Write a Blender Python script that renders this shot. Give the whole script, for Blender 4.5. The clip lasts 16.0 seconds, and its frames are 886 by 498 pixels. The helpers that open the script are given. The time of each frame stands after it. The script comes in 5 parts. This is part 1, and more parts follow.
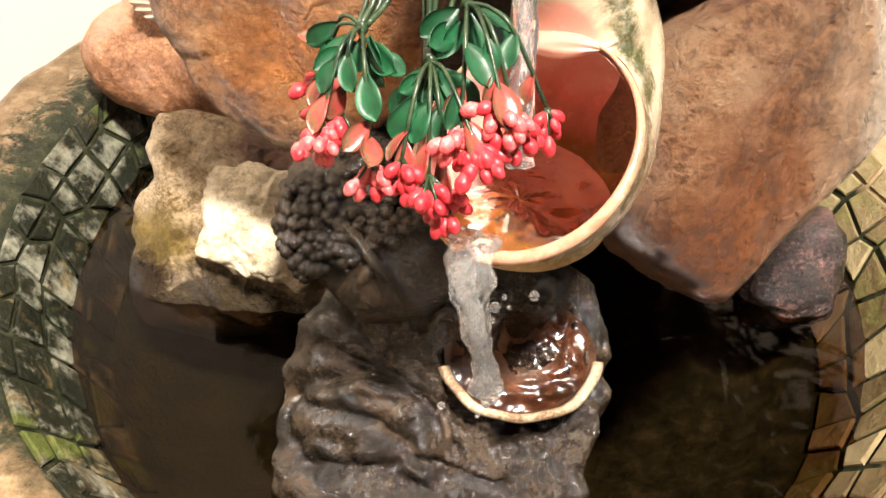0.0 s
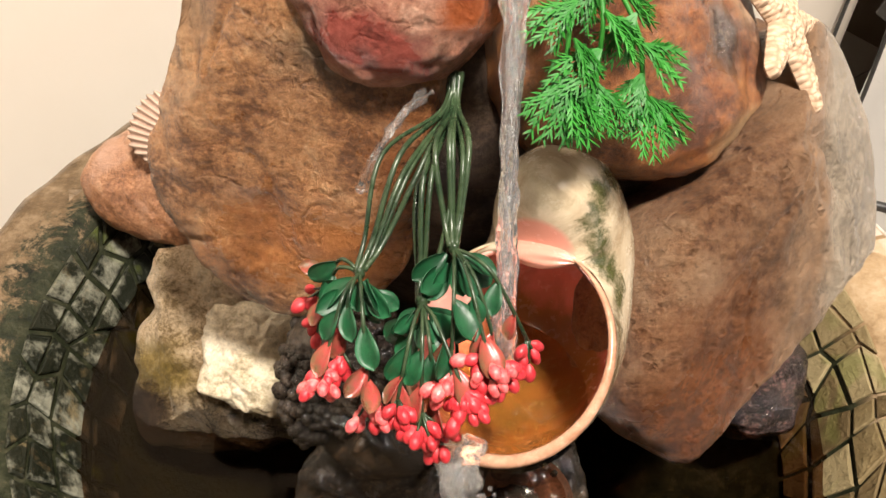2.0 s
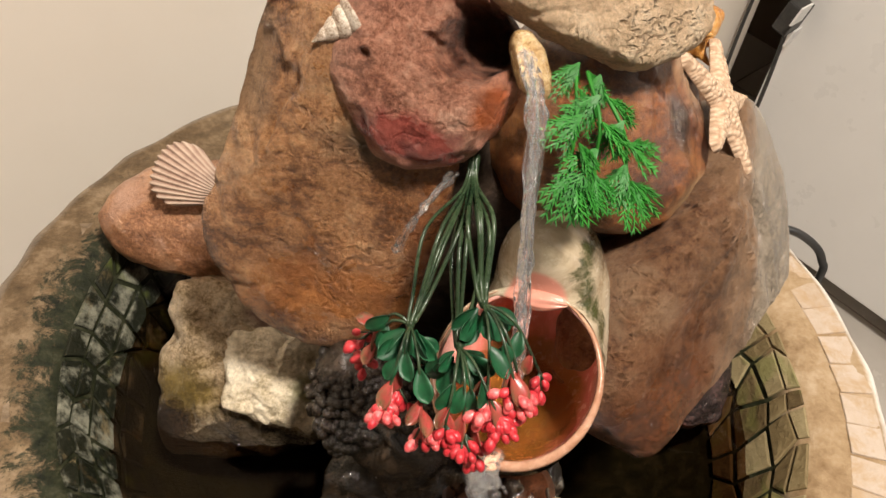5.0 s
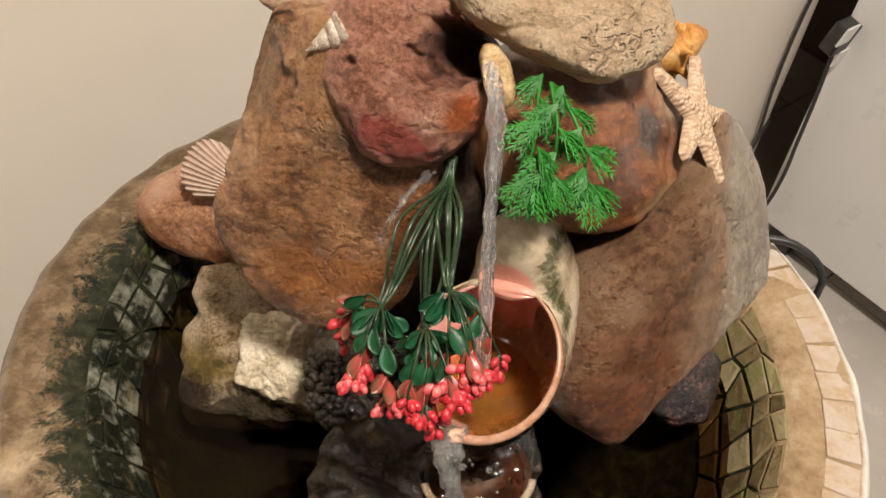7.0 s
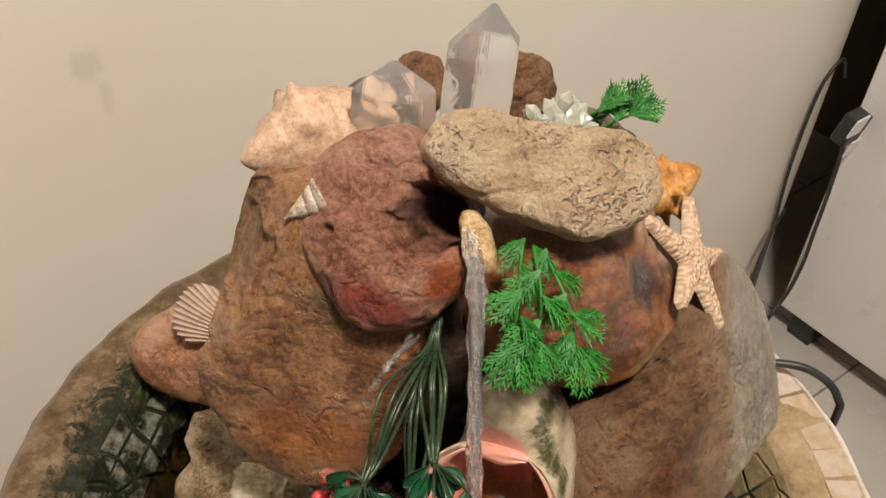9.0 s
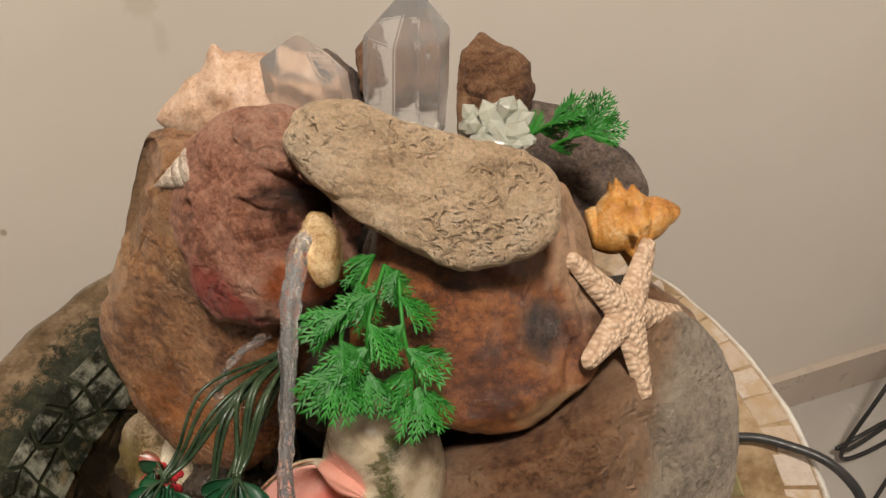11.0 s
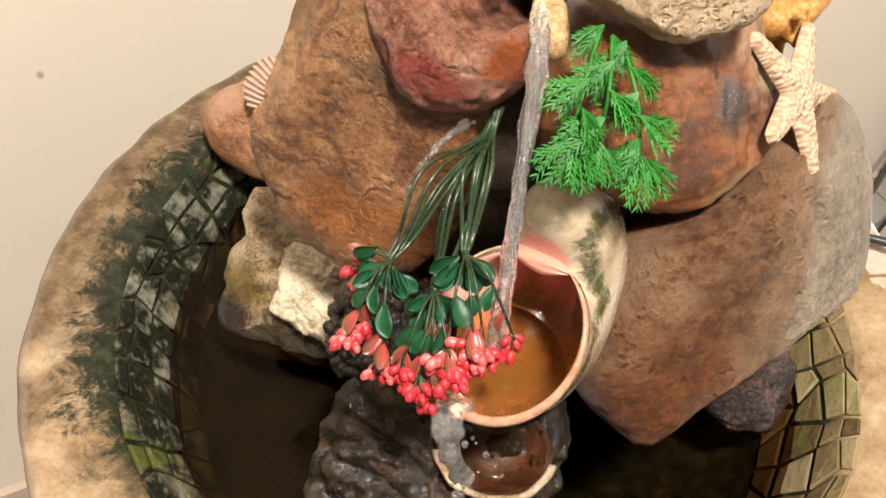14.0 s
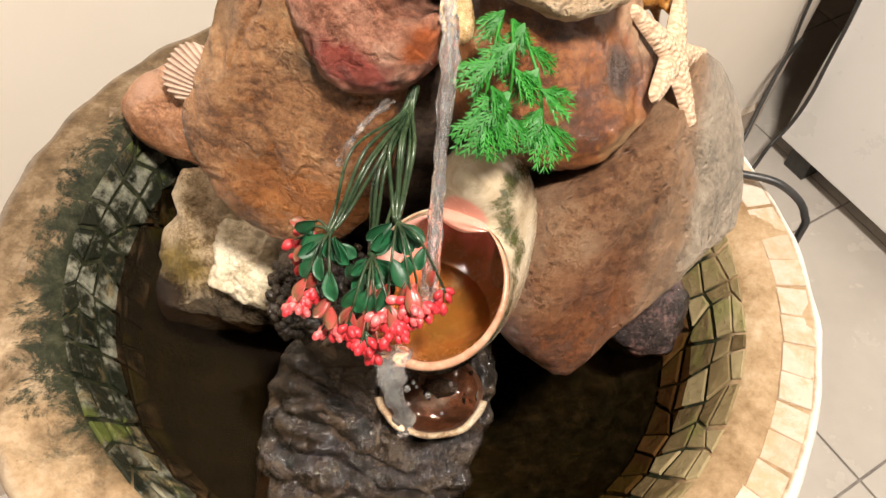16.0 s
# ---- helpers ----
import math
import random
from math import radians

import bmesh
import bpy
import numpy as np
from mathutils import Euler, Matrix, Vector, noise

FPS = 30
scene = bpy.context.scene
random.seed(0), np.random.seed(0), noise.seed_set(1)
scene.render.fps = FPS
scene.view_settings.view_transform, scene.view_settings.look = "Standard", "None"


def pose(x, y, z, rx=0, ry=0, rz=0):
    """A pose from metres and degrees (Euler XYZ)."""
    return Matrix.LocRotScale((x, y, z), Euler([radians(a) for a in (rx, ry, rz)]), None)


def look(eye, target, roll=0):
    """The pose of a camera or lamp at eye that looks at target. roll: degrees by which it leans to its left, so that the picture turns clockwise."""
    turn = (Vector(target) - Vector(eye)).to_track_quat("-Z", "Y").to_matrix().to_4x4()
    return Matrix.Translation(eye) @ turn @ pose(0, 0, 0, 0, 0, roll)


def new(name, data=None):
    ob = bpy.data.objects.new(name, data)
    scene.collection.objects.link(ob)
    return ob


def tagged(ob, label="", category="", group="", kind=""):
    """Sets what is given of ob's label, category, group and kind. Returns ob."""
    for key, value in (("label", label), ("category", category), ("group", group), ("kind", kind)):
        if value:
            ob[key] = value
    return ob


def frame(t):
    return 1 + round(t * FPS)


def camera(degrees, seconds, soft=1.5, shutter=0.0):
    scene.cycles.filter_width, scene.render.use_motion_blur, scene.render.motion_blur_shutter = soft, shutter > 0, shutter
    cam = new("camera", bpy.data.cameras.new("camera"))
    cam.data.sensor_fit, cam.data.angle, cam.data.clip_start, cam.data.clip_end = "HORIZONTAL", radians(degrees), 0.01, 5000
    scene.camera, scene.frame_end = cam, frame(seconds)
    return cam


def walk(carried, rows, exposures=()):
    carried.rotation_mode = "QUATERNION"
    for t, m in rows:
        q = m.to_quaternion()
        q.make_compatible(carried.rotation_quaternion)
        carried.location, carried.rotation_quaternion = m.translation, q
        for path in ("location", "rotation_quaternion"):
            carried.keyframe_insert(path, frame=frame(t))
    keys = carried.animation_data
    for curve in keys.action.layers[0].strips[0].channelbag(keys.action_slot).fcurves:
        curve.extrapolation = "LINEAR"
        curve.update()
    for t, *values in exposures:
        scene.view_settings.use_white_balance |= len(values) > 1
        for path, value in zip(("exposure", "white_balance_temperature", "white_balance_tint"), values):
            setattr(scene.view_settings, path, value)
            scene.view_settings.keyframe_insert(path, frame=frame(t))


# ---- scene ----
cam = camera(52.5, 16.0)
# seconds, place in metres, turn in degrees
PATH = [
   (0.0, -0.0128, -0.3498, 1.0596, 45.43, -1.57, 1.88),
   (0.5, 0.0046, -0.3146, 1.083, 44.76, -1.11, 3.51),
   (1.0, -0.009, -0.304, 1.108, 44.74, -1.59, 2.74),
   (1.5, -0.0139, -0.3015, 1.1215, 43.48, -1.66, 1.36),
   (2.0, -0.0191, -0.3141, 1.136, 44.38, -2.03, 0.57),
   (2.5, -0.0919, -0.308, 1.1256, 43.61, -3.6, -1.99),
   (3.0, -0.143, -0.2969, 1.126, 43.55, -6.48, -4.51),
   (3.5, -0.1458, -0.2969, 1.135, 44.62, -8.13, -6.84),
   (4.0, -0.1283, -0.2994, 1.1543, 45.43, -8.23, -7.16),
   (4.5, -0.1055, -0.3069, 1.1857, 45.18, -7.23, -7.29),
   (5.0, -0.0755, -0.3434, 1.2129, 43.09, -5.94, -4.3),
   (5.2, -0.066, -0.3496, 1.2185, 42.18, -5.38, -3.83),
   (7.3, -0.0252, -0.3848, 1.2522, 44.4, -3.6, 0.7),
   (7.5, -0.0189, -0.3858, 1.2612, 45.37, -2.97, 0.86),
   (8.0, -0.0184, -0.3758, 1.2659, 47.66, -2.17, 0.42),
   (8.2, -0.0184, -0.368, 1.2681, 48.28, -2.06, 0.34),
   (10.3, 0.0036, -0.3141, 1.2524, 47.97, -2.54, 1.04),
   (10.5, 0.0492, -0.3087, 1.2527, 47.36, -2.43, 5.12),
   (11.0, 0.1287, -0.2716, 1.2489, 45.89, -0.43, 17.45),
   (11.5, 0.1452, -0.258, 1.245, 44.73, 0.64, 21.97),
   (12.0, 0.1479, -0.2626, 1.2379, 44.04, 1.01, 23.65),
   (12.5, 0.1483, -0.2755, 1.2197, 43.01, 0.32, 24.35),
   (13.0, 0.1349, -0.278, 1.2095, 41.75, -0.69, 24.59),
   (13.5, 0.0852, -0.3034, 1.2033, 40.44, -1.93, 21.85),
   (14.0, 0.0129, -0.3411, 1.2205, 38.59, -3.17, 11.84),
   (14.5, -0.0342, -0.3472, 1.2345, 37.09, -4.48, 5.28),
   (15.0, -0.0442, -0.3431, 1.2363, 36.9, -5.18, 2.56),
   (15.5, -0.0403, -0.3413, 1.2372, 36.8, -5.27, 1.95),
   (16.0, 0.0016, -0.368, 1.2611, 36.12, -5.27, 4.53),
]
EXPOSURES = [(0.0, 0.70), (1.0, 0.22), (2.0, 0.05), (3.5, 0.04), (4.5, -0.38), (5.0, -0.48), (8.0, -0.74), (10.5, -1.0), (11.5, -1.08), (12.2, -0.80), (12.7, -0.56), (13.0, -0.52), (14.5, -0.02), (16.0, -0.03)]
walk(cam, [(t, pose(*row)) for t, *row in PATH], EXPOSURES)

# ---- light ----
WALL_TURN = 37.0  # the room stands at this angle to the walk
ROOM = pose(0, 0, 0, 0, 0, WALL_TURN)
world = bpy.data.worlds.new("world")
scene.world = world
world.use_nodes = True
sky = world.node_tree.nodes.new("ShaderNodeTexSky")
sky.sky_type, sky.sun_disc, sky.sun_elevation, sky.sun_rotation = "NISHITA", False, radians(40), radians(150)
world.node_tree.links.new(sky.outputs[0], world.node_tree.nodes["Background"].inputs[0])
world.node_tree.nodes["Background"].inputs[1].default_value = 0.10


def area(name, m, sx, sy, watts, colour):
    lamp = bpy.data.lights.new(name, "AREA")
    lamp.shape, lamp.size, lamp.size_y, lamp.energy, lamp.color = "RECTANGLE", sx, sy, watts, colour
    ob = new(name, lamp)
    ob.matrix_world = m
    return ob


area("window_light", look(ROOM @ Vector((0.75, -2.36, 1.65)), ROOM @ Vector((0.3, 0.0, 0.9))), 1.3, 1.2, 2.5, (1.0, 0.94, 0.87))
area("ceiling_light", look(ROOM @ Vector((-0.14, -0.62, 2.50)), ROOM @ Vector((-0.14, -0.62, 0))), 0.20, 0.20, 84.0, (1.0, 0.905, 0.80))


# ---- materials ----
def graph(name):
    m = bpy.data.materials.new(name)
    m.use_nodes = True
    nt = m.node_tree
    return m, nt, nt.nodes["Principled BSDF"]


def node(nt, kind, **sets):
    n = nt.nodes.new(kind)
    for k, v in sets.items():
        n.inputs[k.replace("_", " ")].default_value = v
    return n


def coords(nt, which="Object"):
    return nt.nodes.new("ShaderNodeTexCoord").outputs[which]


def noise_tex(nt, src, scale, detail=6.0, rough=0.6, warp=0.0):
    n = node(nt, "ShaderNodeTexNoise", Scale=scale, Detail=detail, Roughness=rough, Distortion=warp)
    nt.links.new(src, n.inputs["Vector"])
    return n.outputs["Fac"]


def ramp(nt, fac, stops):
    r = nt.nodes.new("ShaderNodeValToRGB")
    while len(r.color_ramp.elements) < len(stops):
        r.color_ramp.elements.new(0.5)
    for e, (p, c) in zip(r.color_ramp.elements, stops):
        e.position = p
        e.color = (*c, 1) if isinstance(c, tuple) else (c, c, c, 1)
    nt.links.new(fac, r.inputs[0])
    return r.outputs[0]


def mixc(nt, fac, a, b, kind="MIX"):
    m = nt.nodes.new("ShaderNodeMix")
    m.data_type, m.blend_type = "RGBA", kind
    for sock, v in ((m.inputs["Factor"], fac), (m.inputs["A"], a), (m.inputs["B"], b)):
        if isinstance(v, (int, float)):
            sock.default_value = v if sock.type == "VALUE" else (v, v, v, 1)
        elif isinstance(v, tuple):
            sock.default_value = (*v, 1)
        else:
            nt.links.new(v, sock)
    return m.outputs["Result"]


def calc(nt, op, a, b=0.0, c=0.0):
    m = nt.nodes.new("ShaderNodeMath")
    m.operation, m.use_clamp = op, False
    for sock, v in zip(m.inputs, (a, b, c)):
        if isinstance(v, (int, float)):
            sock.default_value = v
        else:
            nt.links.new(v, sock)
    return m.outputs[0]


def bump(nt, bsdf, height, strength, dist=0.002):
    b = node(nt, "ShaderNodeBump", Strength=strength, Distance=dist)
    nt.links.new(height, b.inputs["Height"])
    nt.links.new(b.outputs[0], bsdf.inputs["Normal"])
    nt.links.new(b.outputs[0], bsdf.inputs["Coat Normal"])


def rock_mat(name, dark, mid, light, scale=22.0, gloss=(0.25, 0.55), relief=0.6, pits=0.0, pit_scale=120.0, coat=0.0, patch=None, patch_scale=14.0,
             patch_edge=(0.5, 0.6), veins=0.0, seed=0.0, cracks=0.35, zones=(), strata=25.0, wet=0.12):
    """Stone: cloudy ground colour, fine grain, pits, patches of another colour, wet sheen."""
    m, nt, b = graph(name)
    tc = coords(nt)
    mp = nt.nodes.new("ShaderNodeMapping")
    mp.inputs["Location"].default_value = (seed, seed * 0.7, seed * 1.3)
    nt.links.new(tc, mp.inputs[0])
    p = mp.outputs[0]
    big = ramp(nt, noise_tex(nt, p, scale, 5, 0.6, 0.6), [(0.30, 0.0), (0.70, 1.0)])
    fine = ramp(nt, noise_tex(nt, p, scale * 14, 9, 0.8, 0.3), [(0.36, 0.0), (0.64, 1.0)])
    lay = nt.nodes.new("ShaderNodeMapping")  # bedding of the stone, drawn out along x
    lay.inputs["Scale"].default_value, lay.inputs["Rotation"].default_value = (0.42, 1.0, 1.0), (0.2, 0.3, radians(strata))
    nt.links.new(p, lay.inputs[0])
    beds = ramp(nt, noise_tex(nt, lay.outputs[0], scale * 5, 7, 0.7, 0.5), [(0.32, 0.0), (0.68, 1.0)])
    mixed = calc(nt, "ADD", calc(nt, "ADD", calc(nt, "MULTIPLY", big, 0.46), calc(nt, "MULTIPLY", fine, 0.32)), calc(nt, "MULTIPLY", beds, 0.22))
    col = ramp(nt, mixed, [(0.20, tuple(c * 0.6 for c in dark)), (0.34, dark), (0.50, mid), (0.72, light)])
    flecks = ramp(nt, noise_tex(nt, p, scale * 30, 3, 0.6), [(0.30, 1.0), (0.38, 0.0)])
    col = mixc(nt, calc(nt, "MULTIPLY", flecks, 0.6), col, tuple(c * 0.4 for c in dark))
    height = calc(nt, "ADD", calc(nt, "MULTIPLY", fine, 0.36), calc(nt, "ADD", calc(nt, "MULTIPLY", noise_tex(nt, p, scale * 3, 6, 0.65), 0.35), calc(nt, "MULTIPLY", beds, 0.18)))
    grit = noise_tex(nt, p, 620, 4, 0.7)
    height = calc(nt, "ADD", height, calc(nt, "MULTIPLY", grit, 0.22))
    col = mixc(nt, 0.35, col, mixc(nt, 1.0, col, ramp(nt, grit, [(0.32, 0.45), (0.5, 1.0), (0.68, 1.45)]), "MULTIPLY"))
    if patch:
        f = ramp(nt, noise_tex(nt, p, patch_scale, 4, 0.6, 0.8), [(patch_edge[0], 0.0), (patch_edge[1], 1.0)])
        col = mixc(nt, f, col, patch)
    if veins:
        wv = node(nt, "ShaderNodeTexWave", Scale=scale * 1.5, Distortion=9.0, Detail=4.0)
        nt.links.new(p, wv.inputs["Vector"])
        f = ramp(nt, wv.outputs["Fac"], [(0.86, 0.0), (0.98, 1.0)])
        col = mixc(nt, calc(nt, "MULTIPLY", f, veins), col, light)
    if pits:
        v = node(nt, "ShaderNodeTexVoronoi", Scale=pit_scale, Randomness=1.0)
        warped = mixc(nt, 0.012, p, noise_col(nt, p, pit_scale * 0.5))
        nt.links.new(warped, v.inputs["Vector"])
        where = ramp(nt, noise_tex(nt, p, pit_scale * 0.16, 4, 0.6), [(0.46, 0.0), (0.60, 1.0)])
        hole = calc(nt, "MULTIPLY", ramp(nt, v.outputs["Distance"], [(0.18, 1.0), (0.42, 0.0)]), where)
        col = mixc(nt, calc(nt, "MULTIPLY", hole, min(1.0, 0.55 * pits)), col, tuple(c * 0.45 for c in dark))
        height = calc(nt, "SUBTRACT", height, calc(nt, "MULTIPLY", hole, 1.1 * pits))
    if cracks:
        e = node(nt, "ShaderNodeTexVoronoi", Scale=scale * 0.9)
        e.feature = "DISTANCE_TO_EDGE"
        nt.links.new(mixc(nt, 0.05, p, noise_col(nt, p, scale * 1.6)), e.inputs["Vector"])
        line = calc(nt, "MULTIPLY", ramp(nt, e.outputs["Distance"], [(0.0, 1.0), (0.035, 0.0)]), ramp(nt, noise_tex(nt, p, scale * 0.8), [(0.5, 0.0), (0.62, 1.0)]))
        col = mixc(nt, calc(nt, "MULTIPLY", line, cracks), col, tuple(c * 0.4 for c in dark))
        height = calc(nt, "SUBTRACT", height, calc(nt, "MULTIPLY", line, cracks * 1.2))
    rg = None
    if zones:
        xyz = nt.nodes.new("ShaderNodeSeparateXYZ")
        nt.links.new(tc, xyz.inputs[0])
        ragged = calc(nt, "MULTIPLY", calc(nt, "SUBTRACT", noise_tex(nt, p, scale * 2.2, 6, 0.65, 0.5), 0.5), 1.5)
    shine = []
    for cx, cy, rx, ry, tone, sheen, soft in zones:  # mineral, moss, wet and darker patches, in mm from the stone's middle
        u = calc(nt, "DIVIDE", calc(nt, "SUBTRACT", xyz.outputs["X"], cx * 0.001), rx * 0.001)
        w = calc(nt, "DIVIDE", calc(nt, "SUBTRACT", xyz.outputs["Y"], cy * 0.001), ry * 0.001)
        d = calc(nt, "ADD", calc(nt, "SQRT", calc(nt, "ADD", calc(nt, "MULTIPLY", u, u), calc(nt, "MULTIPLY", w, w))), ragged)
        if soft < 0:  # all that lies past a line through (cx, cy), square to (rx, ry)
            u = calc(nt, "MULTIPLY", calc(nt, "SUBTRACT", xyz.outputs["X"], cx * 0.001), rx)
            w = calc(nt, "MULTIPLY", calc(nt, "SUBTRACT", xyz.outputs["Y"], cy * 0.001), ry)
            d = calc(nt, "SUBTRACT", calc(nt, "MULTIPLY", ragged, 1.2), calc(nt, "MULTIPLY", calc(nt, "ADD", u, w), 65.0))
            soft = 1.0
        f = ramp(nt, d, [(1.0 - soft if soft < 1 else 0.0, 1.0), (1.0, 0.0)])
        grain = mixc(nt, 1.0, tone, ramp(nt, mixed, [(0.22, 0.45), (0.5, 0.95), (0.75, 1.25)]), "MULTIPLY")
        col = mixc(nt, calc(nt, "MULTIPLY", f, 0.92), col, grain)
        if sheen is not None:
            shine.append((f, sheen))
    nt.links.new(col, b.inputs["Base Color"])
    rg = ramp(nt, noise_tex(nt, p, scale * 2.3, 5, 0.6), [(0.35, gloss[0]), (0.65, gloss[1])])
    for f, sheen in shine:
        rg = mixc(nt, f, rg, sheen)
    nt.links.new(rg, b.inputs["Roughness"])
    b.inputs["Coat Weight"].default_value = coat
    b.inputs["Coat Roughness"].default_value = wet
    bump(nt, b, height, min(1.0, relief), 0.0034 * max(1.0, relief))
    return m


def noise_col(nt, src, scale):
    n = node(nt, "ShaderNodeTexNoise", Scale=scale, Detail=3.0)
    nt.links.new(src, n.inputs["Vector"])
    return n.outputs["Color"]


def plain_mat(name, c1, c2, scale=60.0, gloss=(0.3, 0.5), relief=0.15, random=0.0, sub=0.0, coat=0.0, metal=0.0):
    m, nt, b = graph(name)
    p = coords(nt)
    f = noise_tex(nt, p, scale, 5, 0.6)
    col = ramp(nt, f, [(0.35, c1), (0.65, c2)])
    if random:
        info = nt.nodes.new("ShaderNodeObjectInfo")
        hv = nt.nodes.new("ShaderNodeHueSaturation")
        nt.links.new(calc(nt, "ADD", calc(nt, "MULTIPLY", info.outputs["Random"], random), 1.0 - random / 2), hv.inputs["Value"])
        nt.links.new(col, hv.inputs["Color"])
        col = hv.outputs[0]
    nt.links.new(col, b.inputs["Base Color"])
    nt.links.new(ramp(nt, noise_tex(nt, p, scale * 2.7), [(0.35, gloss[0]), (0.65, gloss[1])]), b.inputs["Roughness"])
    b.inputs["Subsurface Weight"].default_value = sub
    b.inputs["Subsurface Radius"].default_value = (0.004, 0.003, 0.002)
    b.inputs["Coat Weight"].default_value, b.inputs["Metallic"].default_value = coat, metal
    if relief:
        bump(nt, b, noise_tex(nt, p, scale * 4, 5, 0.65), relief, 0.001)
    return m


def glass_mat(name, colour, rough=0.02, ior=1.33, ripple=0.0, scale=60.0, stretch=(1, 1, 1), through_=1.0, milk=0.0):
    m, nt, b = graph(name)
    b.inputs["Base Color"].default_value = (*colour, 1)
    b.inputs["Transmission Weight"].default_value, b.inputs["IOR"].default_value, b.inputs["Roughness"].default_value = through_, ior, rough
    b.inputs["Subsurface Weight"].default_value, b.inputs["Subsurface Radius"].default_value = milk, (0.02, 0.019, 0.018)
    if ripple:
        mp = nt.nodes.new("ShaderNodeMapping")
        mp.inputs["Scale"].default_value = stretch
        nt.links.new(coords(nt), mp.inputs[0])
        bump(nt, b, noise_tex(nt, mp.outputs[0], scale, 3, 0.5, 0.5), ripple, 0.003)
    return m


M_BIG = rock_mat("ochre_stone", (0.20, 0.078, 0.027), (0.46, 0.21, 0.082), (0.62, 0.36, 0.18), 18, (0.25, 0.5), 1.2, 0.5, 190, 0.8, strata=-8, wet=0.10,
                 patch=(0.20, 0.10, 0.05), patch_scale=17, patch_edge=(0.58, 0.72), cracks=0.5,
                 zones=((14, 34, 30, 16, (0.11, 0.065, 0.032), 0.5, 0.8), (18, -52, 66, 36, (0.41, 0.15, 0.040), 0.2, 0.6), (-42, 55, 16, 48, (0.42, 0.25, 0.13), 0.6, 0.7), (48, -10, 22, 50, (0.17, 0.052, 0.014), 0.18, 0.7)))
# the near-black zone at (30, 14) paints shade into the hollow
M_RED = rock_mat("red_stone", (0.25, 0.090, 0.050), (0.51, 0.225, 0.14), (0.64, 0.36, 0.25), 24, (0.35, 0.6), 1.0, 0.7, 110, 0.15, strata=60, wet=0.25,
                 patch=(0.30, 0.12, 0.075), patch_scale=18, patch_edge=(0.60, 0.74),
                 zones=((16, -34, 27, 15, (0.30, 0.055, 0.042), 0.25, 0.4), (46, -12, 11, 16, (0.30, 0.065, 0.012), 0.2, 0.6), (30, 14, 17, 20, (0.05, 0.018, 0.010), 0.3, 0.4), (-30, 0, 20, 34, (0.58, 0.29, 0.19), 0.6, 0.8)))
M_PALE = rock_mat("pale_pitted_stone", (0.60, 0.415, 0.25), (0.74, 0.53, 0.335), (0.82, 0.635, 0.435), 18, (0.6, 0.85), 1.0, 0.95, 260, cracks=0.5)
M_BROWN = rock_mat("wet_brown_stone", (0.09, 0.026, 0.008), (0.23, 0.078, 0.021), (0.35, 0.145, 0.045), 12, (0.28, 0.5), 0.6, 0.1, 170, 0.8, cracks=0.2, strata=80, wet=0.1,
                   patch=(0.15, 0.042, 0.014), patch_scale=18, patch_edge=(0.55, 0.75),
                   zones=((54, 24, 25, 60, (0.42, 0.25, 0.14), 0.6, 0.35), (34, -49, 34, 13, (0.42, 0.27, 0.14), 0.4, 0.5), (6, 28, 30, 16, (0.10, 0.025, 0.014), 0.3, 0.6), (24, -10, 18, 20, (0.022, 0.016, 0.014), 0.16, 0.6)))
M_RUST = rock_mat("rust_stone", (0.09, 0.034, 0.014), (0.22, 0.105, 0.050), (0.33, 0.19, 0.105), 13, (0.28, 0.5), 1.0, 0.6, 180, 0.6, strata=30, wet=0.15, cracks=0.3,
                  patch=(0.33, 0.21, 0.125), patch_scale=15, patch_edge=(0.56, 0.70),
                  zones=((16, 16, 50, 56, (0.27, 0.15, 0.08), 0.4, 0.8), (-66, -40, 54, 60, (0.19, 0.062, 0.019), 0.25, 0.7), (-4, 5, 0.92, -0.39, (0.34, 0.205, 0.118), 0.35, -1), (24, 6, 0.92, -0.39, (0.45, 0.375, 0.285), 0.16, -1)))
M_ORANGE = rock_mat("orange_stone", (0.28, 0.12, 0.055), (0.43, 0.20, 0.095), (0.58, 0.34, 0.20), 22, (0.3, 0.55), 0.6, 0.4, 150, 0.1,
                    patch=(0.47, 0.27, 0.18), patch_scale=16, patch_edge=(0.5, 0.65))
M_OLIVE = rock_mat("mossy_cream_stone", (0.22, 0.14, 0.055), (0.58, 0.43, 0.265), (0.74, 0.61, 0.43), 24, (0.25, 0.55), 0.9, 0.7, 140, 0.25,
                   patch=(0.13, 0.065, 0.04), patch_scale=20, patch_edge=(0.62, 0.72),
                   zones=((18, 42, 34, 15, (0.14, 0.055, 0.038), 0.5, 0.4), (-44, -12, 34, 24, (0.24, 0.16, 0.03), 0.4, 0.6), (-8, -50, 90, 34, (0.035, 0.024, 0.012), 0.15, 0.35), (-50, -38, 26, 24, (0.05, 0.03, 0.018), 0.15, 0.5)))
M_GREY = rock_mat("grey_brown_stone", (0.07, 0.05, 0.04), (0.16, 0.115, 0.09), (0.27, 0.20, 0.155), 26, (0.45, 0.7), 0.7, 0.6, 180)
M_TAN = rock_mat("tan_rough_stone", (0.14, 0.06, 0.028), (0.31, 0.15, 0.07), (0.44, 0.26, 0.145), 30, (0.5, 0.8), 1.0, 1.0, 110)
# near-black, so the gaps between the stones look shaded
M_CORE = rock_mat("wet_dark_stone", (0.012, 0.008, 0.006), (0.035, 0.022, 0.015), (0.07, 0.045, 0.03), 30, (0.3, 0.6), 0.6)
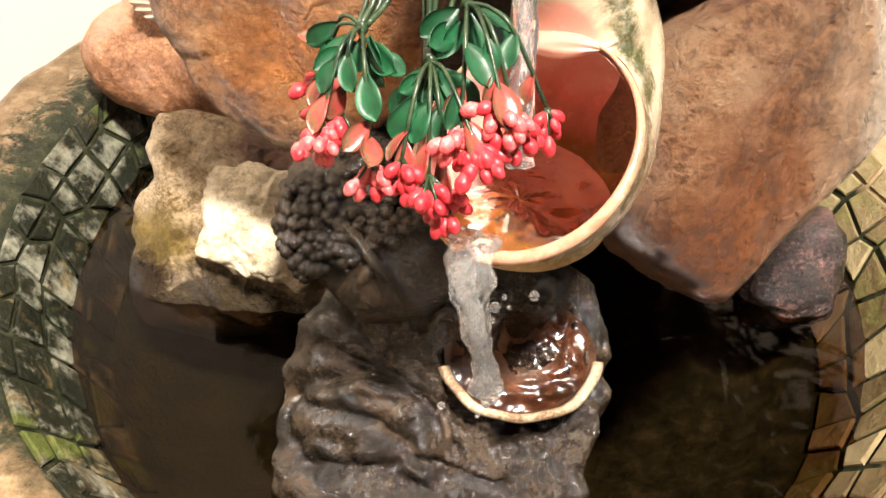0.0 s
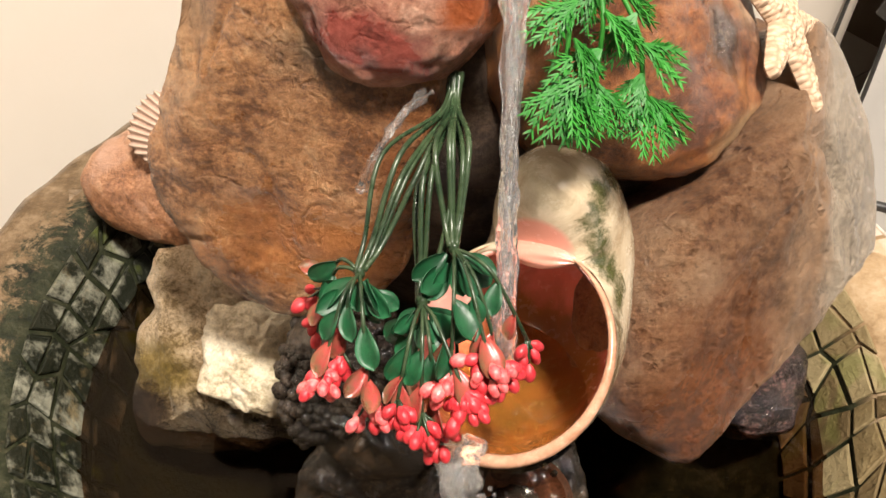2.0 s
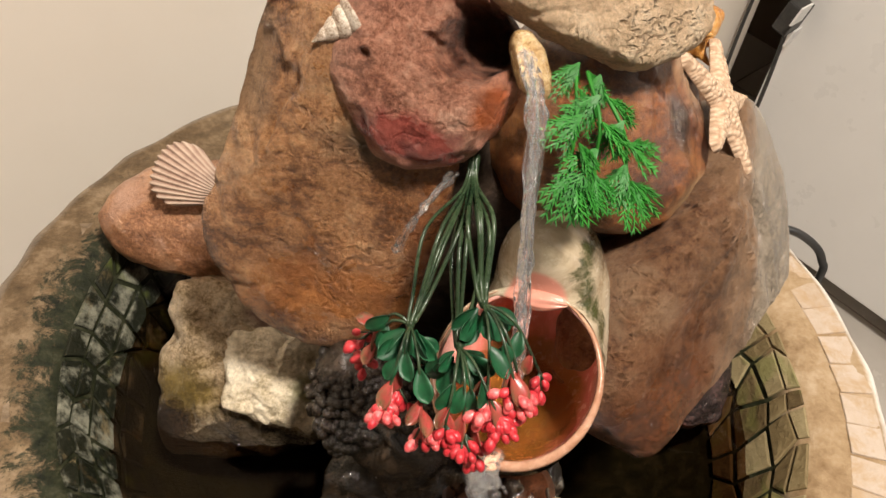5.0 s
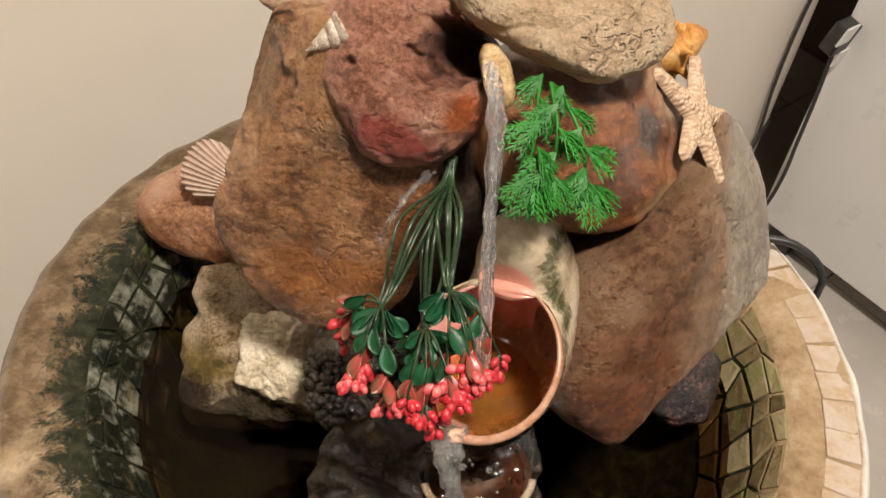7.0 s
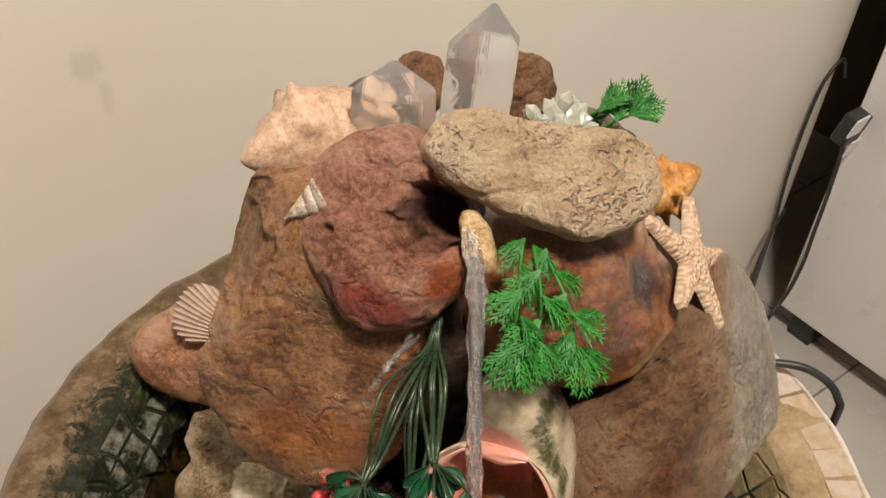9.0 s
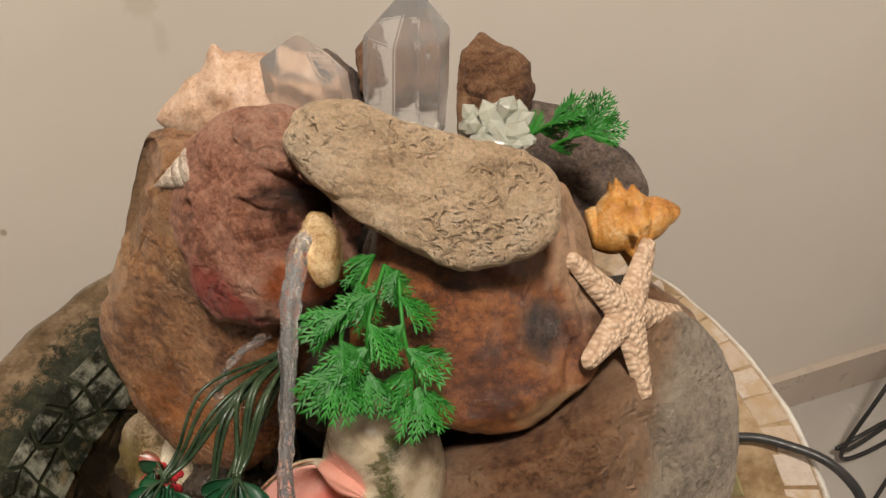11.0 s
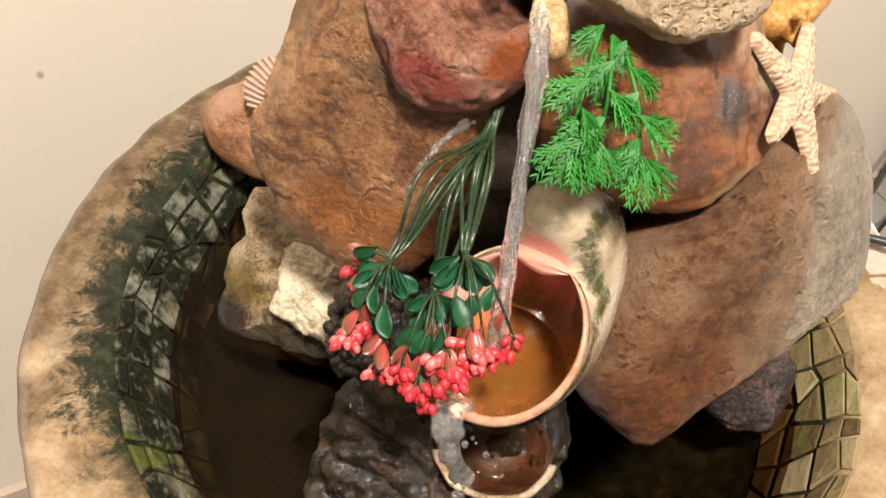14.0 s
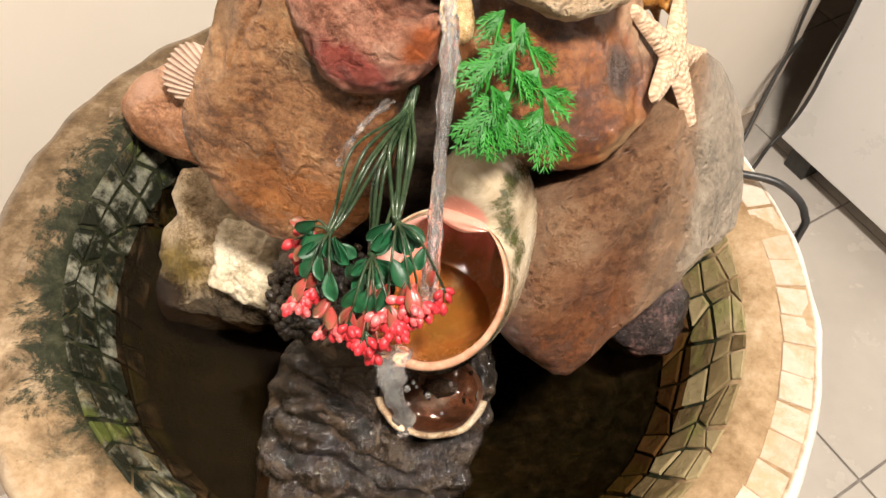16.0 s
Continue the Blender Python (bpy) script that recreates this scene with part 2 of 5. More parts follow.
M_STATUE = rock_mat("weathered_dark_resin", (0.006, 0.0045, 0.003), (0.018, 0.012, 0.008), (0.052, 0.036, 0.023), 40, (0.10, 0.28), 0.4, 0.0, 100, 0.4, wet=0.06,
                    patch=(0.075, 0.050, 0.031), patch_scale=30, patch_edge=(0.56, 0.7), cracks=0.0)
M_STATUE.node_tree.nodes["Principled BSDF"].inputs["Specular IOR Level"].default_value = 0.5
# assumed walls, kept dark so that less light bounces onto the pile
M_SIDE = plain_mat("bounce_cutting_wall_paint", (0.17, 0.125, 0.085), (0.21, 0.16, 0.11), 3.0, (0.6, 0.75), 0.05)


def wall_material():
    """Cream emulsion with two faint drip stains."""
    m, nt, b = graph("stained_cream_wall_paint")
    p = nt.nodes.new("ShaderNodeNewGeometry").outputs["Position"]
    col = ramp(nt, noise_tex(nt, p, 3.0, 5, 0.6), [(0.35, (0.82, 0.745, 0.645)), (0.65, (0.86, 0.79, 0.695))])
    for place, size, tone in (((-0.278, 0.256, 0.905), (0.016, 0.016, 0.018), 0.18), ((-0.270, 0.261, 0.872), (0.007, 0.007, 0.022), 0.13), ((-0.405, 0.161, 0.711), (0.004, 0.004, 0.005), 0.7)):
        v = nt.nodes.new("ShaderNodeVectorMath")
        v.operation = "SUBTRACT"
        nt.links.new(p, v.inputs[0])
        v.inputs[1].default_value = place
        w = nt.nodes.new("ShaderNodeVectorMath")
        w.operation = "DIVIDE"
        nt.links.new(v.outputs[0], w.inputs[0])
        w.inputs[1].default_value = size
        ln = nt.nodes.new("ShaderNodeVectorMath")
        ln.operation = "LENGTH"
        nt.links.new(w.outputs[0], ln.inputs[0])
        d = calc(nt, "ADD", ln.outputs["Value"], calc(nt, "MULTIPLY", calc(nt, "SUBTRACT", noise_tex(nt, p, 90, 4, 0.6), 0.5), 1.2))
        col = mixc(nt, calc(nt, "MULTIPLY", ramp(nt, d, [(0.45, 1.0), (1.0, 0.0)]), tone), col, (0.33, 0.27, 0.14))
    nt.links.new(col, b.inputs["Base Color"])
    b.inputs["Roughness"].default_value = 0.6
    bump(nt, b, noise_tex(nt, p, 160, 4, 0.6), 0.08, 0.001)
    return m


M_NORTH = wall_material()
# unseen ceiling, its dark brown chosen to weaken the fill light
M_CEIL = plain_mat("bounce_cutting_ceiling", (0.16, 0.11, 0.07), (0.20, 0.14, 0.09), 4.0, (0.7, 0.8), 0.05)
M_SKIRT = plain_mat("skirting_tile", (0.56, 0.46, 0.37), (0.62, 0.52, 0.43), 8.0, (0.25, 0.4), 0.05)
M_FLOOR = plain_mat("cream_floor_tile", (0.47, 0.43, 0.385), (0.54, 0.50, 0.45), 5.0, (0.15, 0.3), 0.04, random=0.06)
M_GROUT = plain_mat("grey_grout", (0.20, 0.18, 0.16), (0.30, 0.27, 0.24), 60, (0.8, 0.9), 0.3)
M_WHITE = plain_mat("white_enamel", (0.74, 0.73, 0.71), (0.78, 0.77, 0.75), 4.0, (0.25, 0.4), 0.03)
M_BLACK = plain_mat("black_rubber", (0.02, 0.02, 0.02), (0.04, 0.038, 0.035), 80, (0.35, 0.5), 0.1)


def rim_material():
    """Crusted rim tiles: cream where clean, mottled with beige and brown crust, more so towards -x."""
    m, nt, b = graph("crusted_cream_rim_tile")
    p = nt.nodes.new("ShaderNodeNewGeometry").outputs["Position"]
    info = nt.nodes.new("ShaderNodeObjectInfo")
    fine = noise_tex(nt, p, 140, 6, 0.7)
    col = ramp(nt, calc(nt, "ADD", calc(nt, "MULTIPLY", fine, 0.6), calc(nt, "MULTIPLY", info.outputs["Random"], 0.4)), [(0.25, (0.40, 0.29, 0.19)), (0.45, (0.48, 0.38, 0.29)), (0.75, (0.56, 0.48, 0.41))])
    col = mixc(nt, calc(nt, "MULTIPLY", ramp(nt, noise_tex(nt, p, 45, 5, 0.65, 0.4), [(0.48, 0.0), (0.60, 1.0)]), 0.75), col, (0.42, 0.285, 0.155))
    x = nt.nodes.new("ShaderNodeSeparateXYZ")
    nt.links.new(p, x.inputs[0])
    crust = calc(nt, "ADD", calc(nt, "ADD", calc(nt, "MULTIPLY", x.outputs["Y"], 3.5), calc(nt, "MULTIPLY", x.outputs["X"], -5.0)), calc(nt, "MULTIPLY", calc(nt, "SUBTRACT", noise_tex(nt, p, 26, 6, 0.7, 0.6), 0.5), 3.0))
    col = mixc(nt, calc(nt, "MULTIPLY", ramp(nt, crust, [(0.1, 0.0), (0.8, 1.0)]), 0.9), col, ramp(nt, noise_tex(nt, p, 60, 6, 0.7), [(0.35, (0.055, 0.034, 0.016)), (0.5, (0.145, 0.097, 0.053)), (0.65, (0.27, 0.20, 0.13))]))
    nt.links.new(col, b.inputs["Base Color"])
    nt.links.new(ramp(nt, fine, [(0.3, 0.35), (0.7, 0.65)]), b.inputs["Roughness"])
    bump(nt, b, calc(nt, "ADD", fine, noise_tex(nt, p, 50, 4)), 0.6, 0.003)
    return m


M_STEM = plain_mat("dark_green_plastic", (0.008, 0.022, 0.009), (0.04, 0.065, 0.03), 90, (0.22, 0.4), 0.2)
M_LEAF = plain_mat("green_plastic_leaf", (0.004, 0.038, 0.014), (0.012, 0.095, 0.034), 90, (0.35, 0.55), 0.2, random=0.5)
M_BLUSH = plain_mat("green_leaf_with_red_blush", (0.40, 0.030, 0.038), (0.02, 0.10, 0.04), 55, (0.2, 0.4), 0.2, random=0.3)
M_BERRY = plain_mat("red_plastic_berry", (0.40, 0.012, 0.022), (0.58, 0.05, 0.06), 160, (0.28, 0.45), 0.25, random=0.35, sub=0.1)
M_PINK = plain_mat("frosted_pink_berry", (0.55, 0.035, 0.05), (0.70, 0.20, 0.19), 200, (0.18, 0.35), 0.25, random=0.3, sub=0.1)
M_FERN = plain_mat("bright_green_plastic", (0.008, 0.11, 0.008), (0.038, 0.27, 0.024), 60, (0.5, 0.7), 0.0, random=0.3)
M_STAR, nt, b = graph("dried_starfish")
knobs_at = nt.nodes.new("ShaderNodeTexVoronoi")
knobs_at.inputs["Scale"].default_value = 420.0
flat_star = nt.nodes.new("ShaderNodeMapping")
flat_star.inputs["Scale"].default_value = (1, 1, 0)
nt.links.new(coords(nt), flat_star.inputs[0])
nt.links.new(flat_star.outputs[0], knobs_at.inputs["Vector"])
nt.links.new(ramp(nt, knobs_at.outputs["Distance"], [(0.25, (0.64, 0.47, 0.33)), (0.5, (0.56, 0.395, 0.265)), (0.75, (0.44, 0.29, 0.185))]), b.inputs["Base Color"])
b.inputs["Roughness"].default_value = 0.7
bump(nt, b, calc(nt, "SUBTRACT", 1.0, knobs_at.outputs["Distance"]), 0.8, 0.002)
M_QUARTZ = rock_mat("milky_quartz", (0.46, 0.375, 0.24), (0.68, 0.58, 0.42), (0.80, 0.71, 0.55), 26, (0.25, 0.5), 0.5, 0.3, 200, 0.25, cracks=0.2, zones=((18, -4, 16, 14, (0.20, 0.19, 0.06), 0.4, 0.8),))
M_CLEAR = glass_mat("clear_quartz", (0.98, 0.97, 0.95), 0.13, 1.28, 0.4, 70, through_=0.84)
M_FROST = glass_mat("frosted_quartz", (0.76, 0.77, 0.66), 0.16, 1.45, 0.5, 200, through_=0.55, milk=0.6)
M_STREAM = glass_mat("falling_water", (1, 1, 1), 0.0, 1.33, 1.0, 80, (3.0, 3.0, 0.5), through_=0.978)
M_POOL = glass_mat("pool_water", (0.045, 0.018, 0.007), 0.03, 1.15, 0.7, 22)
M_POOL.node_tree.nodes["Principled BSDF"].inputs["Specular Tint"].default_value = (1.0, 0.78, 0.58, 1)
M_CUPWATER = glass_mat("cup_water", (0.45, 0.29, 0.19), 0.05, 1.16, 0.4, 60)
M_PONDWATER = glass_mat("shell_pond_water", (0.62, 0.46, 0.22), 0.01, 1.33, 0.3, 40)


# ---- building helpers ----
def mesh_of(name, verts, faces, material, smooth=True):
    me = bpy.data.meshes.new(name)
    me.from_pydata([tuple(v) for v in verts], [], faces)
    me.validate()
    if smooth:
        me.shade_smooth()
    me.materials.append(material)
    return me


def thing(name, label, category, m=None, data=None, group="", kind=""):
    ob = new(name, data)
    if m is not None:
        ob.matrix_world = m
    return tagged(ob, label, category, group, kind)


def part(name, data, parent, label="", m=None):
    ob = new(name, data)
    ob.parent = parent
    if m is not None:
        ob.matrix_basis = m
    if label:
        tagged(ob, label)
    return ob


def facing(c, el, az):
    """A frame at c whose z axis points up by el degrees and sideways by az."""
    e, a = radians(el), radians(az)
    n = Vector((math.sin(a) * math.cos(e), -math.cos(a) * math.cos(e), math.sin(e)))
    r = Vector((math.cos(a), math.sin(a), 0))
    u = n.cross(r)
    return Matrix(((r.x, u.x, n.x, c[0]), (r.y, u.y, n.y, c[1]), (r.z, u.z, n.z, c[2]), (0, 0, 0, 1)))


def along(c, z, x=(1, 0, 0)):
    """A frame at c with its z axis along z and its x axis near x."""
    z = Vector(z).normalized()
    y = z.cross(Vector(x)).normalized()
    x = y.cross(z)
    return Matrix(((x.x, y.x, z.x, c[0]), (x.y, y.y, z.y, c[1]), (x.z, y.z, z.z, c[2]), (0, 0, 0, 1)))


def grid_faces(rows, cols, wrap=True, start=0):
    out = []
    for i in range(rows - 1):
        for j in range(cols if wrap else cols - 1):
            a, b = i * cols + j, i * cols + (j + 1) % cols
            out.append((start + a, start + b, start + b + cols, start + a + cols))
    return out


def outline_radius(points, n):
    """The distance from the middle to the outline in n directions, gently smoothed."""
    pts = [Vector(p) * 0.001 for p in points]
    out = []
    for k in range(n):
        d = Vector((math.cos(2 * math.pi * k / n), math.sin(2 * math.pi * k / n)))
        best = 0.004
        for a, b in zip(pts, pts[1:] + pts[:1]):
            e = b - a
            den = d.x * e.y - d.y * e.x
            if abs(den) < 1e-12:
                continue
            s = (a.x * e.y - a.y * e.x) / den
            u = (a.x * d.y - a.y * d.x) / den
            if s > 0 and -1e-6 <= u <= 1 + 1e-6:
                best = max(best, s)
        out.append(best)
    r = np.array(out)
    w = max(1, n // 110)
    k = np.exp(-0.5 * (np.arange(-3 * w, 3 * w + 1) / w) ** 2)
    return np.convolve(np.r_[r[-3 * w:], r, r[:3 * w]], k / k.sum(), "valid")


def stone_verts(points, front, back, round_=0.62, rough=0.0022, size=38.0, dents=(), cuts=(), seed=0, n=176, m=80, lump=0.0035, flat=0.75, creases=()):
    """A stone with the given outline (mm), bulging by front and back metres from the outline's plane."""
    rad = outline_radius(points, n)
    mean = float(rad.mean())
    off = Vector((seed * 7.3, seed * 3.1, seed * 5.7))
    verts = []
    for i in range(m):
        k = 2 * (i + 0.15) / (m - 0.7) - 1
        s = math.sin((1 - abs(k)) * math.pi / 2)
        c = -math.copysign(max(0.0, 1 - s ** (2 / round_)) ** (flat / 2), k)
        w = c * (front if c > 0 else back)
        for j in range(n):
            th = 2 * math.pi * j / n
            p = Vector((rad[j] * s * math.cos(th), rad[j] * s * math.sin(th), w))
            for cx, cy, cz, d in cuts:
                q = Vector((cx, cy, cz))
                over = p.dot(q) - d
                if over > 0:
                    p -= q * over * 0.85
            nrm = Vector((p.x / mean, p.y / mean, p.z / (front if p.z > 0 else back))).normalized()
            q = p * size + off
            h = lump * noise.noise(p * size * 0.6 + off * 1.7)
            h += rough * noise.fractal(q * 1.6, 1.0, 2.1, 5)
            h -= rough * 0.7 * max(0.0, 0.22 - abs(noise.noise(q * 0.9 + Vector((3, 1, 2))))) / 0.22
            edge = min(1.0, abs(c) * 2 + 0.35)
            if w > 0:
                for line, wide, deep in creases:
                    near = 1.0
                    for (ax, ay), (bx, by) in zip(line, line[1:]):
                        a, b2 = Vector((ax, ay)) * 0.001, Vector((bx, by)) * 0.001
                        t = max(0.0, min(1.0, (p.xy - a).dot(b2 - a) / (b2 - a).length_squared))
                        near = min(near, (p.xy - a.lerp(b2, t)).length + 0.0012 * noise.noise(p * 300))
                    h -= deep * math.exp(-(near / wide) ** 2)
            p += nrm * h * edge
            for dx, dy, dr, dd in dents:
                k = math.exp(-(((p.x - dx) ** 2 + (p.y - dy) ** 2) / (dr * (1 + 0.34 * noise.fractal(p * 95 + off, 1.0, 2.0, 3))) ** 2) ** 2.2)
                if w > 0:
                    p.z -= dd * k
            verts.append(p)
    return verts, grid_faces(m, n) + [tuple(range(n))[::-1], tuple(range((m - 1) * n, m * n))]


def stone(name, label, c, el, az, points, front, back, material, category="rock", **kw):
    v, f = stone_verts(points, front, back, **kw)
    return thing(name, label, category, facing(c, el, az), mesh_of(name, v, f, material))


def tube(points, radii, sides=8, closed=True):
    """Verts and faces of a tube through points."""
    pts = [Vector(p) for p in points]
    if isinstance(radii, (int, float)):
        radii = [radii] * len(pts)
    verts, prev = [], None
    for i, p in enumerate(pts):
        d = (pts[min(i + 1, len(pts) - 1)] - pts[max(i - 1, 0)]).normalized()
        if prev is None:
            prev = d.orthogonal().normalized()
        prev = (prev - d * prev.dot(d)).normalized()
        side = d.cross(prev)
        for k in range(sides):
            a = 2 * math.pi * k / sides
            verts.append(p + (prev * math.cos(a) + side * math.sin(a)) * radii[i])
    faces = grid_faces(len(pts), sides)
    if closed:
        faces += [tuple(range(sides))[::-1], tuple(range((len(pts) - 1) * sides, len(pts) * sides))]
    return verts, faces


def smooth_path(points, steps=8):
    """Catmull-Rom through points."""
    p = [Vector(q) for q in points]
    p = [2 * p[0] - p[1]] + p + [2 * p[-1] - p[-2]]
    out = []
    for i in range(1, len(p) - 2):
        for s in range(steps):
            t = s / steps
            out.append(0.5 * ((2 * p[i]) + (p[i + 1] - p[i - 1]) * t + (2 * p[i - 1] - 5 * p[i] + 4 * p[i + 1] - p[i + 2]) * t * t + (3 * p[i] - p[i - 1] - 3 * p[i + 1] + p[i + 2]) * t ** 3))
    return out + [p[-2]]


class Heap:
    """Collects pieces of geometry for one mesh."""

    def __init__(self):
        self.v, self.f = [], []

    def add(self, vf, m=None):
        v, f = vf
        k = len(self.v)
        self.v += [m @ Vector(p) for p in v] if m is not None else [Vector(p) for p in v]
        self.f += [tuple(k + i for i in q) for q in f]
        return self

    def mesh(self, name, material, smooth=True):
        return mesh_of(name, self.v, self.f, material, smooth)


def box_vf(x0, x1, y0, y1, z0, z1):
    v = [(x, y, z) for x in (x0, x1) for y in (y0, y1) for z in (z0, z1)]
    return v, [(0, 1, 3, 2), (4, 6, 7, 5), (0, 4, 5, 1), (2, 3, 7, 6), (0, 2, 6, 4), (1, 5, 7, 3)]


def bevelled_box(name, sizes, material, width=0.002):
    bm = bmesh.new()
    v, f = box_vf(*sizes)
    vs = [bm.verts.new(p) for p in v]
    for q in f:
        bm.faces.new([vs[i] for i in q])
    bmesh.ops.recalc_face_normals(bm, faces=bm.faces)
    bmesh.ops.bevel(bm, geom=bm.edges[:], offset=width, segments=2, affect="EDGES", profile=0.6)
    me = bpy.data.meshes.new(name)
    bm.to_mesh(me)
    bm.free()
    me.materials.append(material)
    return me


def ball_vf(rx, ry, rz, n=10, m=7):
    v = [Vector((0, 0, rz))]
    for i in range(1, m):
        a = math.pi * i / m
        v += [Vector((rx * math.sin(a) * math.cos(2 * math.pi * j / n), ry * math.sin(a) * math.sin(2 * math.pi * j / n), rz * math.cos(a))) for j in range(n)]
    v.append(Vector((0, 0, -rz)))
    f = [(0, 1 + j, 1 + (j + 1) % n) for j in range(n)]
    f += [(1 + i * n + j, 1 + (i + 1) * n + j, 1 + (i + 1) * n + (j + 1) % n, 1 + i * n + (j + 1) % n) for i in range(m - 2) for j in range(n)]
    last = 1 + (m - 2) * n
    f += [(last + j, len(v) - 1, last + (j + 1) % n) for j in range(n)]
    return v, f


def revolve(profile, n, wobble=0.0, seed=0.0):
    v = []
    for r, z in profile:
        for j in range(n):
            a = 2 * math.pi * j / n
            d = wobble * noise.noise(Vector((math.cos(a) * 9 + seed, math.sin(a) * 9, z * 60 + r * 60)))
            v.append(Vector(((r + d) * math.cos(a), (r + d) * math.sin(a), z + d * 0.7)))
    return v, grid_faces(len(profile), n)


# ---- the room ----
def room_slab(name, sizes, material, label, category):
    ob = thing(name, label, category, ROOM, mesh_of(name, *box_vf(*sizes), material, False), kind="structure")
    return ob


W0, W1, D0, D1, TOP = -1.7, 1.72, -2.5, 0.372, 2.6
DEEP, CORNER = 0.80, 1.06  # a recess behind the cabinet, past a rounded corner of the wall, both added so the gap falls dark
plan = [(W0 - 0.1, D1)] + [(CORNER + 0.10 * math.sin(radians(9 * k)), D1 + 0.10 - 0.10 * math.cos(radians(9 * k))) for k in range(11)] + [(CORNER + 0.10, DEEP), (W1, DEEP), (W1, DEEP + 0.12), (CORNER - 0.02, DEEP + 0.12), (CORNER - 0.02, D1 + 0.12), (W0 - 0.1, D1 + 0.12)]
k = len(plan)
north_faces = [(i, (i + 1) % k, k + (i + 1) % k, k + i) for i in range(k)] + [tuple(range(k))[::-1], tuple(range(k, 2 * k))]
thing("wall_north", "smooth cream-painted plaster wall behind the fountain, with an added rounded corner", "wall", ROOM, mesh_of("wall_north", [(x, y, z) for z in (0, TOP) for x, y in plan], north_faces, M_NORTH, False), kind="structure")
room_slab("wall_west", (W0 - 0.12, W0, D0, D1, 0, TOP), M_SIDE, "added side wall, dark to cut bounced light", "wall")
room_slab("wall_east", (W1, W1 + 0.12, D0, DEEP + 0.12, 0, TOP), M_SIDE, "added side wall, dark to cut bounced light", "wall")
south = Heap()
for s in ((W0 - 0.12, 0.05, D0 - 0.12, D0, 0, TOP), (1.45, W1 + 0.12, D0 - 0.12, D0, 0, TOP), (0.05, 1.45, D0 - 0.12, D0, 0, 1.0), (0.05, 1.45, D0 - 0.12, D0, 2.3, TOP)):
    south.add(box_vf(*s))
thing("wall_south", "added wall with a window opening, dark to cut bounced light", "wall", ROOM, south.mesh("wall_south", M_SIDE, False), kind="structure")
room_slab("ceiling", (W0 - 0.12, W1 + 0.12, D0 - 0.12, DEEP + 0.12, TOP, TOP + 0.1), M_CEIL, "unseen ceiling, dark to cut bounced light", "ceiling")
room_slab("baseboard", (W0, CORNER, D1 - 0.012, D1 - 0.0005, 0.0, 0.092), M_SKIRT, "beige tile skirting along the wall", "baseboard")
room_slab("floor", (W0 - 0.12, W1 + 0.12, D0 - 0.12, DEEP + 0.12, -0.08, -0.004), M_GROUT, "grey-jointed floor of glossy cream tiles", "floor")

cabinet = thing("cabinet", "tall white enamelled cabinet standing beside the wall", "cabinet", ROOM)
part("body", bevelled_box("body", (1.055, 1.66, -0.36, 0.298, 0.065, 1.85), M_WHITE, 0.004), cabinet)
foot = bevelled_box("foot", (-0.025, 0.025, -0.025, 0.025, 0, 0.068), M_BLACK, 0.004)
for fx, fy in ((1.10, 0.25), (1.61, 0.25), (1.10, -0.31), (1.61, -0.31)):
    part("foot", foot, cabinet, "", pose(fx, fy, 0))

# ---- the fountain bowl ----
BOWL = [(0.0, 0.640), (0.10, 0.642), (0.165, 0.655), (0.192, 0.678), (0.208, 0.702), (0.219, 0.722), (0.229, 0.738), (0.236, 0.746), (0.246, 0.7495), (0.259, 0.7500),
        (0.281, 0.7495), (0.2865, 0.7478), (0.2905, 0.7430), (0.2915, 0.733), (0.284, 0.715), (0.262, 0.66), (0.215, 0.585), (0.15, 0.545), (0.125, 0.52), (0.115, 0.40), (0.112, 0.12),
        (0.135, 0.06), (0.17, 0.03), (0.175, 0.0), (0.0, 0.0)]


